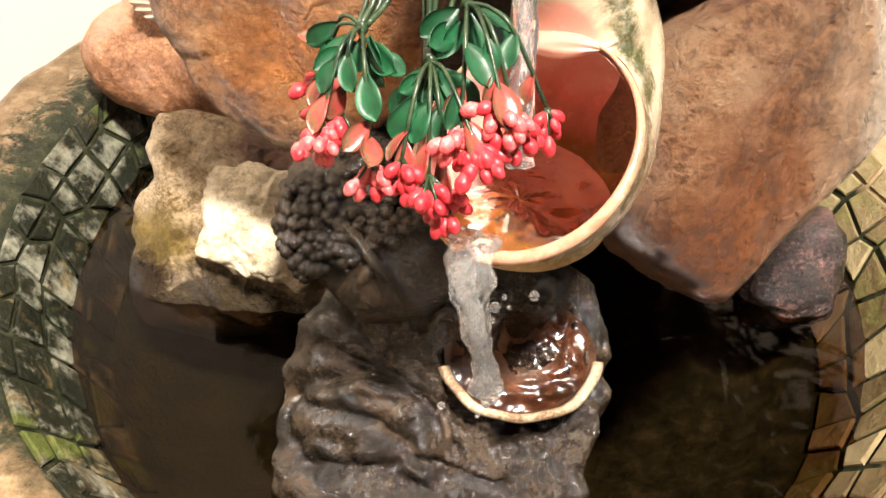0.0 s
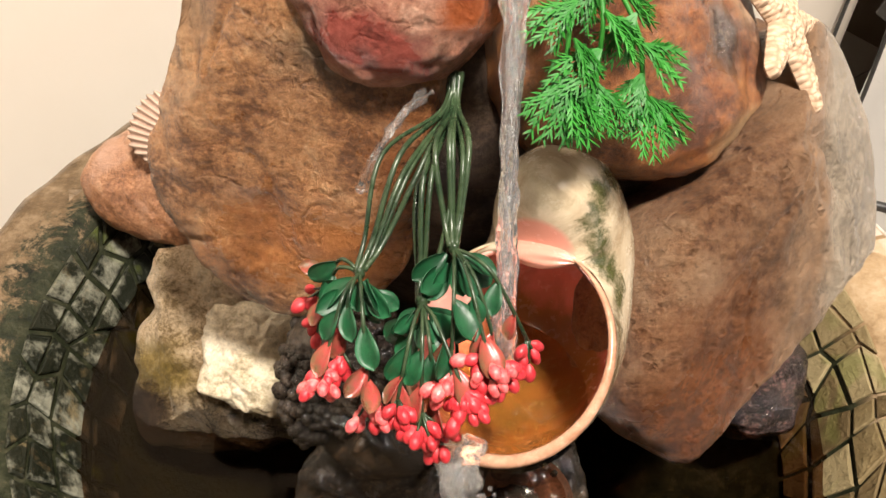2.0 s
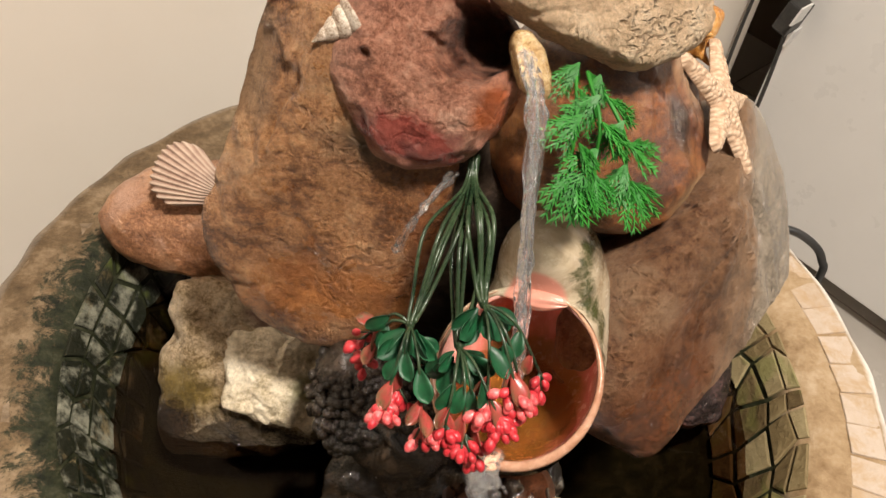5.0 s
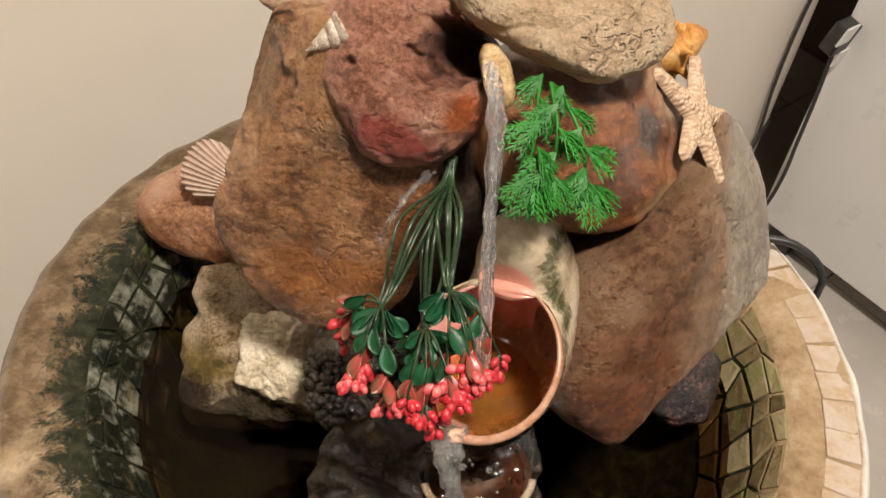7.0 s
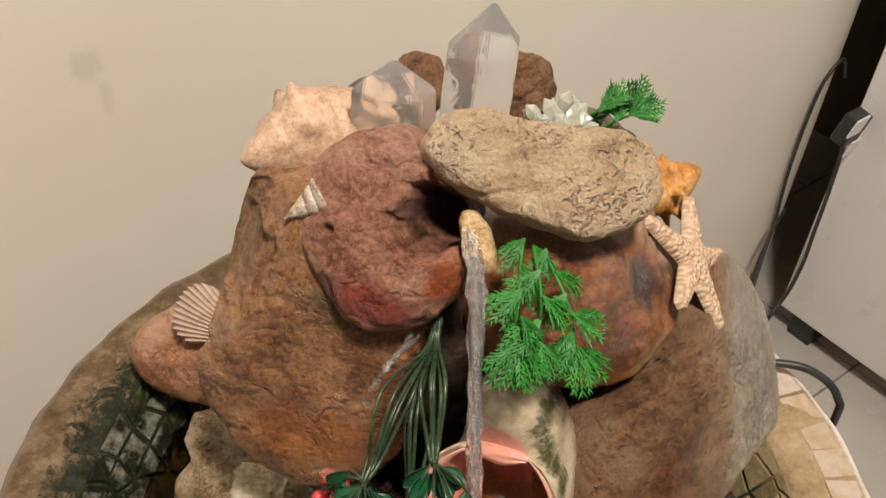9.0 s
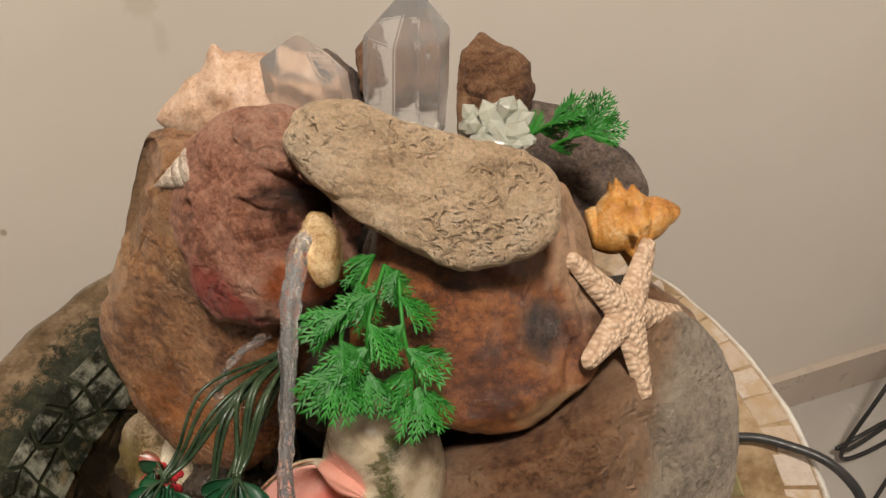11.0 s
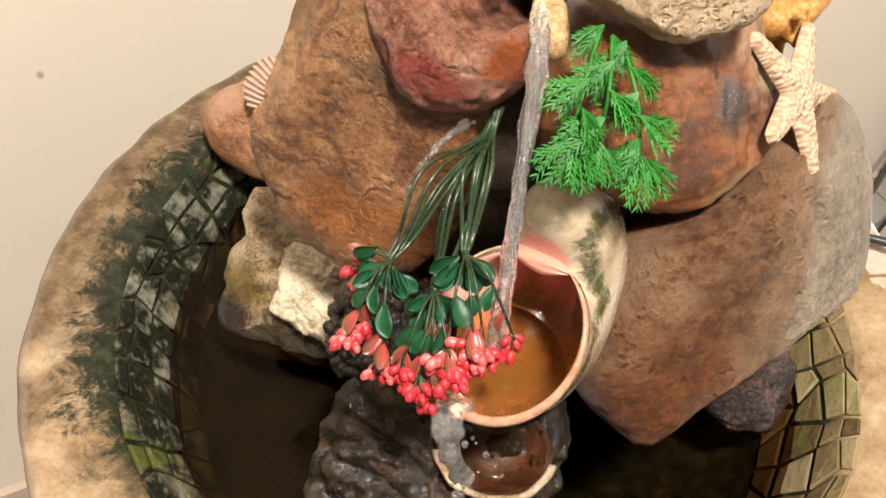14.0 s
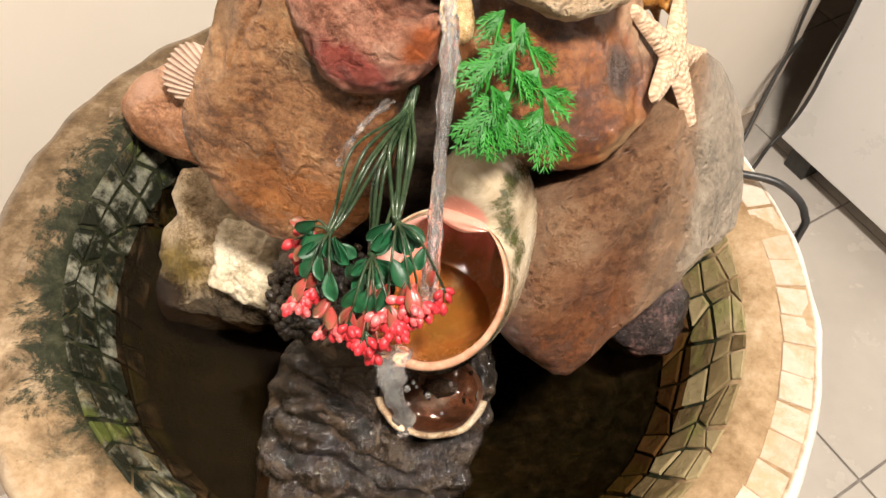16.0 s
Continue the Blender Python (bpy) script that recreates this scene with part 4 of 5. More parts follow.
# ---- the large shell ----
def shell_material(name, kind):
    m, nt, b = graph(name)
    p = coords(nt)
    fine = noise_tex(nt, p, 160, 6, 0.7)
    big = noise_tex(nt, p, 34, 5, 0.6, 0.5)
    if kind == "out":
        col = ramp(nt, big, [(0.3, (0.30, 0.22, 0.13)), (0.5, (0.50, 0.41, 0.285)), (0.7, (0.62, 0.54, 0.41))])
        f = calc(nt, "MULTIPLY", ramp(nt, noise_tex(nt, p, 26, 6, 0.8, 0.6), [(0.50, 0.0), (0.58, 1.0)]), ramp(nt, fine, [(0.35, 0.4), (0.55, 1.0)]))
        col = mixc(nt, calc(nt, "MULTIPLY", f, 0.35), col, mixc(nt, big, (0.06, 0.06, 0.02), (0.16, 0.14, 0.06)))
        ragged = calc(nt, "MULTIPLY", calc(nt, "SUBTRACT", noise_tex(nt, p, 90, 6, 0.8, 0.4), 0.5), 2.6)
        v = nt.nodes.new("ShaderNodeVectorMath")
        v.operation = "DISTANCE"
        nt.links.new(p, v.inputs[0])
        v.inputs[1].default_value = (0.002, -0.004, -0.009)
        col = mixc(nt, ramp(nt, calc(nt, "MULTIPLY", v.outputs["Value"], 50.0), [(0.72, 1.0), (0.84, 0.0)]), col, (0.60, 0.27, 0.20))
        least = 9.0
        band = [(-16, -6, 11), (-27, -7, 12), (-37, 3, 12), (-42, 17, 9), (-40, 26, 6)], [(-12, 0, 12), (-5, 5, 14), (2, 16, 20), (12, 12, 27), (26, 9, 30), (42, 8, 29), (56, 7, 24)]
        spots = [Vector(a).lerp(Vector(c), k / 3) for line in band for a, c in zip(line, line[1:]) for k in range(3)]
        for spot in spots:
            v = nt.nodes.new("ShaderNodeVectorMath")
            v.operation = "DISTANCE"
            nt.links.new(p, v.inputs[0])
            v.inputs[1].default_value = tuple(c * 0.001 for c in spot)
            least = calc(nt, "MINIMUM", least, calc(nt, "DIVIDE", v.outputs["Value"], 0.0065))
        f = ramp(nt, calc(nt, "ADD", least, ragged), [(0.5, 1.0), (1.25, 0.0)])
        col = mixc(nt, calc(nt, "MULTIPLY", f, ramp(nt, fine, [(0.35, 0.55), (0.55, 1.0)])), col, mixc(nt, fine, (0.008, 0.012, 0.003), (0.09, 0.095, 0.03)))
    elif kind == "in":
        x = nt.nodes.new("ShaderNodeSeparateXYZ")
        nt.links.new(p, x.inputs[0])
        place = nt.nodes.new("ShaderNodeSeparateXYZ")
        nt.links.new(nt.nodes.new("ShaderNodeNewGeometry").outputs["Position"], place.inputs[0])
        above = calc(nt, "MULTIPLY", calc(nt, "SUBTRACT", place.outputs["Z"], 0.846), 20.0)  # pink above the water line, amber stain with the mouth's shade painted in below
        f = ramp(nt, calc(nt, "ADD", calc(nt, "ADD", above, 0.42), calc(nt, "MULTIPLY", big, 0.6)), [(0.3, (0.11, 0.052, 0.012)), (0.55, (0.20, 0.075, 0.022)), (0.8, (0.66, 0.20, 0.16)), (1.0, (0.78, 0.40, 0.33))])
        col = f
    else:
        col = ramp(nt, calc(nt, "ADD", calc(nt, "MULTIPLY", big, 0.6), calc(nt, "MULTIPLY", fine, 0.4)), [(0.34, (0.16, 0.10, 0.05)), (0.42, (0.40, 0.19, 0.11)), (0.6, (0.62, 0.37, 0.25))])
    nt.links.new(col, b.inputs["Base Color"])
    nt.links.new(ramp(nt, fine, [(0.3, 0.14), (0.7, 0.34)]), b.inputs["Roughness"])
    b.inputs["Coat Weight"].default_value = 0.3
    bump(nt, b, fine, 0.25, 0.001)
    return m


def spiral(turns, a0, rho0, drop0, grow, n_along, n_round, spines=0, spine_len=0.0, squash=1.0, inner=1.0, ripple=0.0, t_from=0.0, close_at=0.0):
    """A coiled shell surface about the z axis: its opening lies at the start, in the x-z plane, and faces -y."""
    v = []
    for i in range(n_along):
        th = -(t_from + (turns * 2 * math.pi - t_from) * i / (n_along - 1))
        g = math.exp(grow * th)
        cx, cz = rho0 * g, -drop0 * g
        for j in range(n_round):
            b = 2 * math.pi * j / n_round
            r = a0 * g * inner * (1 + ripple * noise.noise(Vector((th * 2, math.cos(b) * 2, math.sin(b) * 2))))
            if close_at and -th > close_at:
                r *= math.sqrt(max(0.0, 1 - ((-th - close_at) / (turns * 2 * math.pi - close_at)) ** 2))
            if spines:
                r *= 1 + spine_len * max(0.0, math.cos(th * spines)) ** 10 * math.exp(-(((b - 0.9) / 0.30) ** 2))
            x, z = cx + r * math.cos(b), cz + r * math.sin(b) * squash
            v.append(Vector((x * math.cos(th), -x * math.sin(th), z)))
    return v, grid_faces(n_along, n_round)


APERTURE = Vector((0.012, -0.106, 0.872))
open_to = Vector((-0.40, -0.40, 0.82)).normalized()
away = -Vector((0.22, 0.83, 0.51)).normalized()
away = (away - open_to * away.dot(open_to)).normalized()
axis = away.cross(-open_to).normalized()
A0, RHO0, DROP0 = 0.043, 0.036, 0.012
sm = Matrix(((away.x, -open_to.x, axis.x, 0), (away.y, -open_to.y, axis.y, 0), (away.z, -open_to.z, axis.z, 0), (0, 0, 0, 1)))
sm.translation = APERTURE - sm.to_3x3() @ Vector((RHO0, 0, -DROP0))
shell = thing("turban_shell", "large cream turban shell with moss and a pink mouth holding water", "shell", sm)
part("whorl", mesh_of("whorl", *spiral(0.64, A0, RHO0, DROP0, 0.16, 150, 64, 0, 0, 0.95, 1.0, 0.02, close_at=2.9), shell_material("mossy_cream_shell", "out")), shell, "cream whorl spotted with green moss")
part("mouth", mesh_of("mouth", *spiral(0.50, A0, RHO0, DROP0, 0.16, 60, 64, 0, 0, 0.95, 0.93, close_at=2.2), shell_material("pink_shell_mouth", "in")), shell, "glossy pink and amber inside")
lip_v = []
for j in range(96):
    b = 2 * math.pi * j / 96
    for k in range(8):
        q = 2 * math.pi * k / 8
        thin = 0.22 + 0.78 * max(0.0, min(1.0, (math.cos(b - radians(25)) + 0.75) / 0.5))  # the lip fades out where the whorl turns in
        r = A0 * (0.968 + 0.036 * math.cos(q) * (1.15 + 0.5 * math.cos(b)) * thin)
        lip_v.append((RHO0 + r * math.cos(b), -0.0024 * math.sin(q) * thin - 0.0006, -DROP0 + r * math.sin(b) * 0.95))
lip_f = [(j * 8 + k, ((j + 1) % 96) * 8 + k, ((j + 1) % 96) * 8 + (k + 1) % 8, j * 8 + (k + 1) % 8) for j in range(96) for k in range(8)]
part("lip", mesh_of("lip", lip_v, lip_f, shell_material("orange_shell_lip", "lip")), shell, "thick polished orange lip")

# water standing in the shell
pond_v = [(0.033 * i / 10 * math.cos(2 * math.pi * j / 40), 0.036 * i / 10 * math.sin(2 * math.pi * j / 40), 0.0008 * noise.noise(Vector((i * math.cos(j), i * math.sin(j), 1)))) for i in range(11) for j in range(40)]
pond = thing("shell_water", "amber water standing in the shell mouth", "water", pose(0.012, -0.110, 0.850), mesh_of("shell_water", pond_v, grid_faces(11, 40), M_PONDWATER))
pond.visible_shadow = False

# ---- falling water ----
def stream(name, points, radii, label, seed=0, wild=0.35, strands=4):
    path = smooth_path(points, 14)
    rr = np.interp(np.linspace(0, len(radii) - 1, len(path)), range(len(radii)), radii)
    ob = thing(name, label, "water")
    for s in range(strands):
        line, thick = [], []
        for i, c in enumerate(path):
            a = 2 * math.pi * s / strands + i * 0.055 + seed
            wave = 0.62 + 0.3 * noise.noise(Vector((i * 0.12, s * 5.0, seed)))
            line.append(c + Vector((math.cos(a), math.sin(a) * 0.6, 0)) * rr[i] * (wave if strands > 1 else 0))
            thick.append(rr[i] * (0.56 + 0.30 * noise.noise(Vector((i * 0.17, s * 9.0, seed + 3))) if strands > 1 else 1))
        v, f = tube(line, thick, 16)
        out = []
        for i, p in enumerate(v):
            c = line[min(i // 16, len(line) - 1)]
            k = 1 + wild * noise.noise(Vector((p.x * 330, p.y * 330, p.z * 70 + seed))) + 0.6 * wild * noise.noise(Vector((p.x * 700, p.y * 700, p.z * 200 + seed)))
            out.append(c + (Vector(p) - c) * k)
        part("strand", mesh_of("strand", out, f, M_STREAM), ob).visible_shadow = False
    return ob


stream("water_stream", [(0.001, -0.036, 1.006), (0.003, -0.052, 1.006), (0.0055, -0.068, 0.993), (0.0065, -0.080, 0.965), (0.0075, -0.092, 0.935), (0.009, -0.104, 0.905), (0.010, -0.112, 0.868)],
       [0.0026, 0.0035, 0.0040, 0.0028, 0.0029, 0.0034, 0.0050], "clear stream of water falling from the pebble into the shell", 1)
stream("water_spill", [(-0.004, -0.138, 0.858), (-0.005, -0.147, 0.848), (-0.001, -0.148, 0.82), (0.003, -0.140, 0.795), (0.006, -0.134, 0.770)], [0.0075, 0.0070, 0.0042, 0.0036, 0.0060],
       "water spilling from the shell lip into the cup", 2, 0.45)
stream("water_trickle", [(-0.020, -0.048, 0.945), (-0.027, -0.056, 0.943), (-0.034, -0.060, 0.935), (-0.041, -0.062, 0.920), (-0.044, -0.061, 0.908)], [0.0022, 0.0020, 0.0024, 0.0016, 0.0020],
       "thin trickle of water running over the ochre stone", 3, 0.8, 2)

# ---- plants ----
def leaf_mesh(material, name="leaf"):
    v = []
    for i in range(11):
        t = i / 10
        w = 0.0054 * math.sin(math.pi * min(1, t * 0.97 + 0.03)) ** 0.62 * (0.55 + 0.6 * t) if i < 10 else 0.0003
        for j in range(5):
            s = j / 2 - 1
            v.append((w * s, 0.0165 * t, 0.0022 * math.sin(math.pi * t) * 0.8 - 0.0012 * (1 - s * s) + 0.0004))
    k = len(v)
    v += [(x, y, z - 0.0005) for x, y, z in v]
    f = grid_faces(11, 5, False)
    g = [tuple(k + i for i in q[::-1]) for q in f]
    side = []
    for i in range(10):
        for c in (0, 4):
            a, b = i * 5 + c, (i + 1) * 5 + c
            side.append((a, b, b + k, a + k))
    return mesh_of(name, v, f + g + side, material)


def berry_mesh(material, name="berry"):
    v, f = ball_vf(0.00235, 0.00235, 0.0036, 9, 8)
    v = [Vector((p.x * (1 - 0.45 * max(0, -p.z / 0.0036)), p.y * (1 - 0.45 * max(0, -p.z / 0.0036)), p.z)) for p in v]
    return mesh_of(name, v, f, material)


def bouquet():
    ob = thing("artificial_flower_spray", "hanging spray of plastic green leaves and red berries", "artificial flower", pose(-0.010, -0.040, 0.940))
    base = Vector((-0.010, -0.040, 0.940))
    rnd = random.Random(11)
    leaf, blush = leaf_mesh(M_LEAF), leaf_mesh(M_BLUSH)
    berry, pink = berry_mesh(M_BERRY), berry_mesh(M_PINK)

    def put_leaf(q, d, mesh, red):
        nrm = Vector((rnd.uniform(-0.9, 0.9), -0.6 + rnd.uniform(-0.6, 0.6), 0.7 + rnd.uniform(-0.5, 0.3)))
        s = rnd.uniform(0.55, 0.95)
        part("leaf", mesh, ob, "green leaf blushed with red" if red else "", along(q, nrm, d.cross(nrm)) @ Matrix.Diagonal((s, s, s, 1)))

    # three bundles of stems, each to a node from which leaves and berry twigs spread
    nodes = [Vector(q) - base for q in ((-0.041, -0.112, 0.917), (-0.020, -0.118, 0.910), (-0.010, -0.105, 0.923))]
    ends = [((-0.051, -0.138, 0.900), 0, 1, 24), ((-0.056, -0.095, 0.890), 0, 0, 10), ((-0.058, -0.100, 0.878), 0, 0, 9), ((-0.036, -0.146, 0.893), 0, 1, 12), ((-0.019, -0.150, 0.892), 1, 0, 20), ((-0.027, -0.148, 0.896), 1, 0, 12), ((-0.006, -0.148, 0.903), 1, 0, 20),
            ((0.001, -0.140, 0.912), 2, 1, 24), ((0.016, -0.124, 0.899), 2, 0, 9), ((-0.010, -0.142, 0.906), 2, 1, 14), ((-0.046, -0.132, 0.900), 0, 0, 12), ((-0.014, -0.150, 0.886), 1, 0, 12), ((0.006, -0.136, 0.902), 2, 0, 12)]
    for k, node_at in enumerate(nodes):
        for j in range((5, 6, 5)[k]):
            w = Vector((rnd.uniform(-1, 1), rnd.uniform(-1, 0.4), rnd.uniform(-0.4, 1)))
            bow = node_at * 0.52 + Vector((node_at.x * 0.06, -0.004, 0.009)) + w * 0.0085
            tie = node_at * 0.14 + w * 0.0016
            path = smooth_path([w * 0.002 + Vector((0, 0.004, 0.004)), tie, bow, node_at * 0.86 + w * 0.004, node_at + w * 0.0016], 7)
            part("stem", mesh_of("stem", *tube(path, rnd.uniform(0.0008, 0.00115), 6), M_STEM), ob)
        part("knot", mesh_of("knot", *ball_vf(0.0020, 0.0020, 0.0026, 8, 6), M_STEM), ob, "", pose(*node_at))
        for j in range(12):  # leaves round the node
            a = 2 * math.pi * (j + rnd.uniform(-0.3, 0.3)) / 12
            d = Vector((math.cos(a) * 0.9, -0.45 + 0.35 * math.sin(a), -0.55 + 0.45 * math.sin(a))).normalized()
            put_leaf(node_at + d * 0.003 - Vector((0, 0, 0.0035 * (j % 3))), d, leaf, False)
    for k, (end, source, frosted, count) in enumerate(ends):
        e, start = Vector(end) - base, nodes[source]
        out = Vector((e.x - start.x, e.y - start.y, 0)) * 0.55
        turn = start + out + Vector((0, -0.002, (e.z - start.z) * 0.25 + 0.004))
        path = smooth_path([start, start + (turn - start) * 0.5 + Vector((0, 0, 0.003)), turn, e], 7)
        part("stem", mesh_of("stem", *tube(path, 0.0007, 6), M_STEM), ob)
        down = (path[-1] - path[-5]).normalized()
        for j in range(count):
            d = (down * 0.7 + Vector((rnd.uniform(-1, 1), rnd.uniform(-1, 0.6), rnd.uniform(-1, 0.45))) * 0.85).normalized()
            p = e + d * rnd.uniform(0.003, 0.0115)
            s = rnd.uniform(0.72, 1.08)
            part("berry", pink if frosted and j % 4 else berry, ob, "", along(p, d, (rnd.random(), 1, 0.3)) @ Matrix.Diagonal((s, s, s, 1)))
            part("stalk", mesh_of("stalk", *tube([e - down * 0.001, e.lerp(p, 0.5), p], 0.0005, 5), M_STEM), ob)
        for j in range(3 if k % 2 else 2):  # leaves on the twig, those by the berries blushed with red
            q = path[(-8, -4, -3)[j]]
            d = (down * 0.7 + Vector((rnd.uniform(-0.9, 0.9), rnd.uniform(-0.9, 0.0), rnd.uniform(-0.5, 0.4)))).normalized()
            red = j > 0
            put_leaf(q, d, blush if red else leaf, red)


bouquet()


def fan_mesh(rnd, length, wide, name="frond"):
    """A flat fan of needles spreading along +y: a rib with side ribs, each set with pointed needles, drooping at the tips."""
    heap = Heap()
    ribs = 9
    for k in range(ribs):
        a = wide * (2 * k / (ribs - 1) - 1) + rnd.uniform(-0.06, 0.06)
        ln = length * (1 - 0.22 * abs(a) / wide) * rnd.uniform(0.85, 1.08)
        d = Vector((math.sin(a), math.cos(a), 0))

        def at(t):
            return d * ln * t + Vector((0, 0, -0.30 * ln * t * t + 0.12 * ln * math.sin(3 * a + k) * t))

        heap.add(tube([at(0), at(0.5), at(1.0)], [0.0006, 0.0005, 0.00015], 4))
        for j in range(6):
            t = 0.24 + 0.125 * j
            for side in (-1, 1):
                turn = a + side * rnd.uniform(0.35, 0.6)
                q = Vector((math.sin(turn), math.cos(turn), rnd.uniform(-0.45, 0.25)))
                p = at(t)
                tip = p + q * length * rnd.uniform(0.12, 0.20)
                heap.add(tube([p, p.lerp(tip, 0.55), tip], [0.00042, 0.00040, 0.00008], 3))
    return heap.mesh(name, M_FERN, False)


def fern(label, strands, wide, length, outward, seed=3):
    """Strands from a to b, set with layered fans on both sides that face outward."""
    first = strands[0][0]
    ob = thing("plastic_fern", label, "artificial plant", pose(*first))
    rnd = random.Random(seed)
    kinds = [fan_mesh(rnd, length, wide) for _ in range(6)]
    face = Vector(outward).normalized()
    for a, b, count, lean in strands:
        a, b = Vector(a) - Vector(first), Vector(b) - Vector(first)
        path = smooth_path([a, a.lerp(b, 0.5) + Vector(lean), b], 10)
        part("stem", mesh_of("stem", *tube(path, 0.0009, 6), M_FERN), ob)
        seed += 1
        run = (path[-1] - path[0]).normalized()
        across = run.cross(face).normalized()
        for k in range(count + 1):
            q = path[int((len(path) - 1) * k / count)]
            for side in ((-1,) if (k + seed) % 2 else (1,)) if k < count else (-0.3, 0.3):
                nrm = (face + across * (0.3 * side + rnd.uniform(-0.25, 0.25)) + run * rnd.uniform(-0.55, -0.05)).normalized()
                d = run * rnd.uniform(0.6, 0.95) + across * side * rnd.uniform(0.7, 1.0)
                size = (0.80 + 0.28 * k / count) * rnd.uniform(0.85, 1.15)
                part("frond", kinds[rnd.randrange(6)], ob, "", along(q + face * rnd.uniform(0.0, 0.005), nrm, d.cross(nrm)) @ Matrix.Diagonal((size, size, size, 1)))


fern("bright green plastic fern hanging over the wet stone", [((0.027, -0.034, 0.996), (0.024, -0.070, 0.967), 4, (-0.001, -0.007, 0.006)), ((0.032, -0.036, 0.994), (0.035, -0.066, 0.963), 4, (0.001, -0.010, 0.008)), ((0.037, -0.034, 0.990), (0.054, -0.060, 0.953), 5, (0.002, -0.010, 0.007))], 0.52, 0.0215, (0.25, -0.62, 0.74))
fern("small bright green plastic fern standing behind the crystals", [((0.064, 0.082, 0.980), (0.074, 0.077, 0.994), 2, (0, 0, 0)), ((0.076, 0.078, 0.980), (0.092, 0.072, 0.996), 2, (0, 0, 0.001))], 0.42, 0.019, (0.2, -0.7, 0.5), 4)

# ---- shells, starfish and crystals ----
def starfish():
    tips = [(0.101, 0.021, 0.965), (0.127, 0.061, 0.944), (0.152, 0.043, 0.922), (0.144, -0.001, 0.909), (0.111, -0.007, 0.927)]
    c = sum((Vector(t) for t in tips), Vector()) / 5
    m = along(c + Vector((0.663, -0.298, 0.686)) * 0.002, (0.663, -0.298, 0.686), (1, 0.2, -0.6))
    inv = m.inverted()
    arms = [Vector((inv @ Vector(t)).xy) for t in tips]
    n, rows = 300, 40
    v = []

    def over(p):
        best = -1.0
        for a in arms:
            ln = a.length
            t = max(0.0, min(1.0, p.dot(a) / ln ** 2))
            w = 0.0094 * (1 - t) + 0.0046 * t
            d = (p - a * 0.95 * t).length / w
            best = max(best, 1 - d)
        return best

    for side in (1, -1):
        for i in range(rows + 1):
            for j in range(n):
                th = 2 * math.pi * j / n
                d = Vector((math.cos(th), math.sin(th)))
                lo, hi = 0.0, 0.045
                for _ in range(14):
                    mid = (lo + hi) / 2
                    lo, hi = (mid, hi) if over(d * mid) > 0 else (lo, mid)
                p = d * lo * (i / rows)
                h = max(0.0, over(p))
                z = 0.0068 * math.sqrt(max(0.0, 1 - (1 - min(1, h)) ** 2)) * (1.15 - p.length * 13)
                if side > 0:
                    near = noise.voronoi(Vector((p.x, p.y, 0)) * 420)[0][0]
                    z += 0.0013 * max(0.0, 0.72 - near) * min(1.0, h * 3)
                v.append((p.x, p.y, z if side > 0 else -z * 0.3))
    f = grid_faces(rows + 1, n)
    f += [q[::-1] for q in grid_faces(rows + 1, n, True, (rows + 1) * n)]
    thing("starfish", "dried beige knobbly starfish lying against the wet stone", "starfish", m, mesh_of("starfish", v, f, M_STAR))


starfish()


def ridged_cone(name, label, m, length, radius, whorls, material, category="shell", knobs=0, knob=0.0, profile=None, crown=0.45, groove=0.17):
    """A shell coiled to a point along z; the tip is at the far end."""
    v, rows, n = [], 120, 56
    for i in range(rows + 1):
        t = i / rows
        for j in range(n):
            a = 2 * math.pi * j / n
            ph = (t * whorls + a / (2 * math.pi)) % 1.0
            base = profile(t) if profile else (1 - t)
            r = radius * base * (1.03 - groove + groove * math.sin(math.pi * ph) ** 0.6) + 0.00015
            if knobs:
                r *= 1 + knob * max(0.0, math.cos(a * knobs)) ** 3 * math.exp(-((t - crown) / 0.055) ** 2) + 0.5 * knob * max(0.0, math.cos(a * knobs + 1)) ** 3 * math.exp(-((t - crown - 0.17) / 0.05) ** 2)
            v.append((r * math.cos(a), r * math.sin(a), length * t))
    f = grid_faces(rows + 1, n) + [tuple(range(n))[::-1]]
    return thing(name, label, category, m, mesh_of(name, v, f, material))


M_CONCH = rock_mat("peach_shell", (0.44, 0.27, 0.17), (0.56, 0.37, 0.25), (0.66, 0.49, 0.36), 14, (0.3, 0.5), 0.25, 0.5, 60, cracks=0)
ridged_cone("conch_shell", "peach-coloured conch with a knobbly crown lying on the slab", along((-0.038, 0.078, 0.986), (-0.86, -0.50, -0.02)), 0.088, 0.0275, 6.5, M_CONCH, knobs=7, knob=0.30, crown=0.62, groove=0.05,
            profile=lambda t: 0.45 + 0.55 * math.sin(math.pi / 2 * min(1, t / 0.58)) if t < 0.58 else max(0.0, (1 - (t - 0.58) / 0.42)) ** 0.75)
ridged_cone("snail_shell", "small white spiral snail shell wedged beside the red stone", along((-0.066, -0.010, 0.998), (-0.80, -0.35, -0.35)), 0.021, 0.0098, 4.0,
            rock_mat("white_banded_shell", (0.22, 0.14, 0.09), (0.50, 0.41, 0.32), (0.66, 0.59, 0.50), 90, (0.3, 0.5), 0.3, cracks=0))
M_SPINY = rock_mat("orange_spiny_shell", (0.50, 0.20, 0.04), (0.62, 0.30, 0.07), (0.72, 0.50, 0.26), 30, (0.2, 0.4), 0.4, cracks=0)
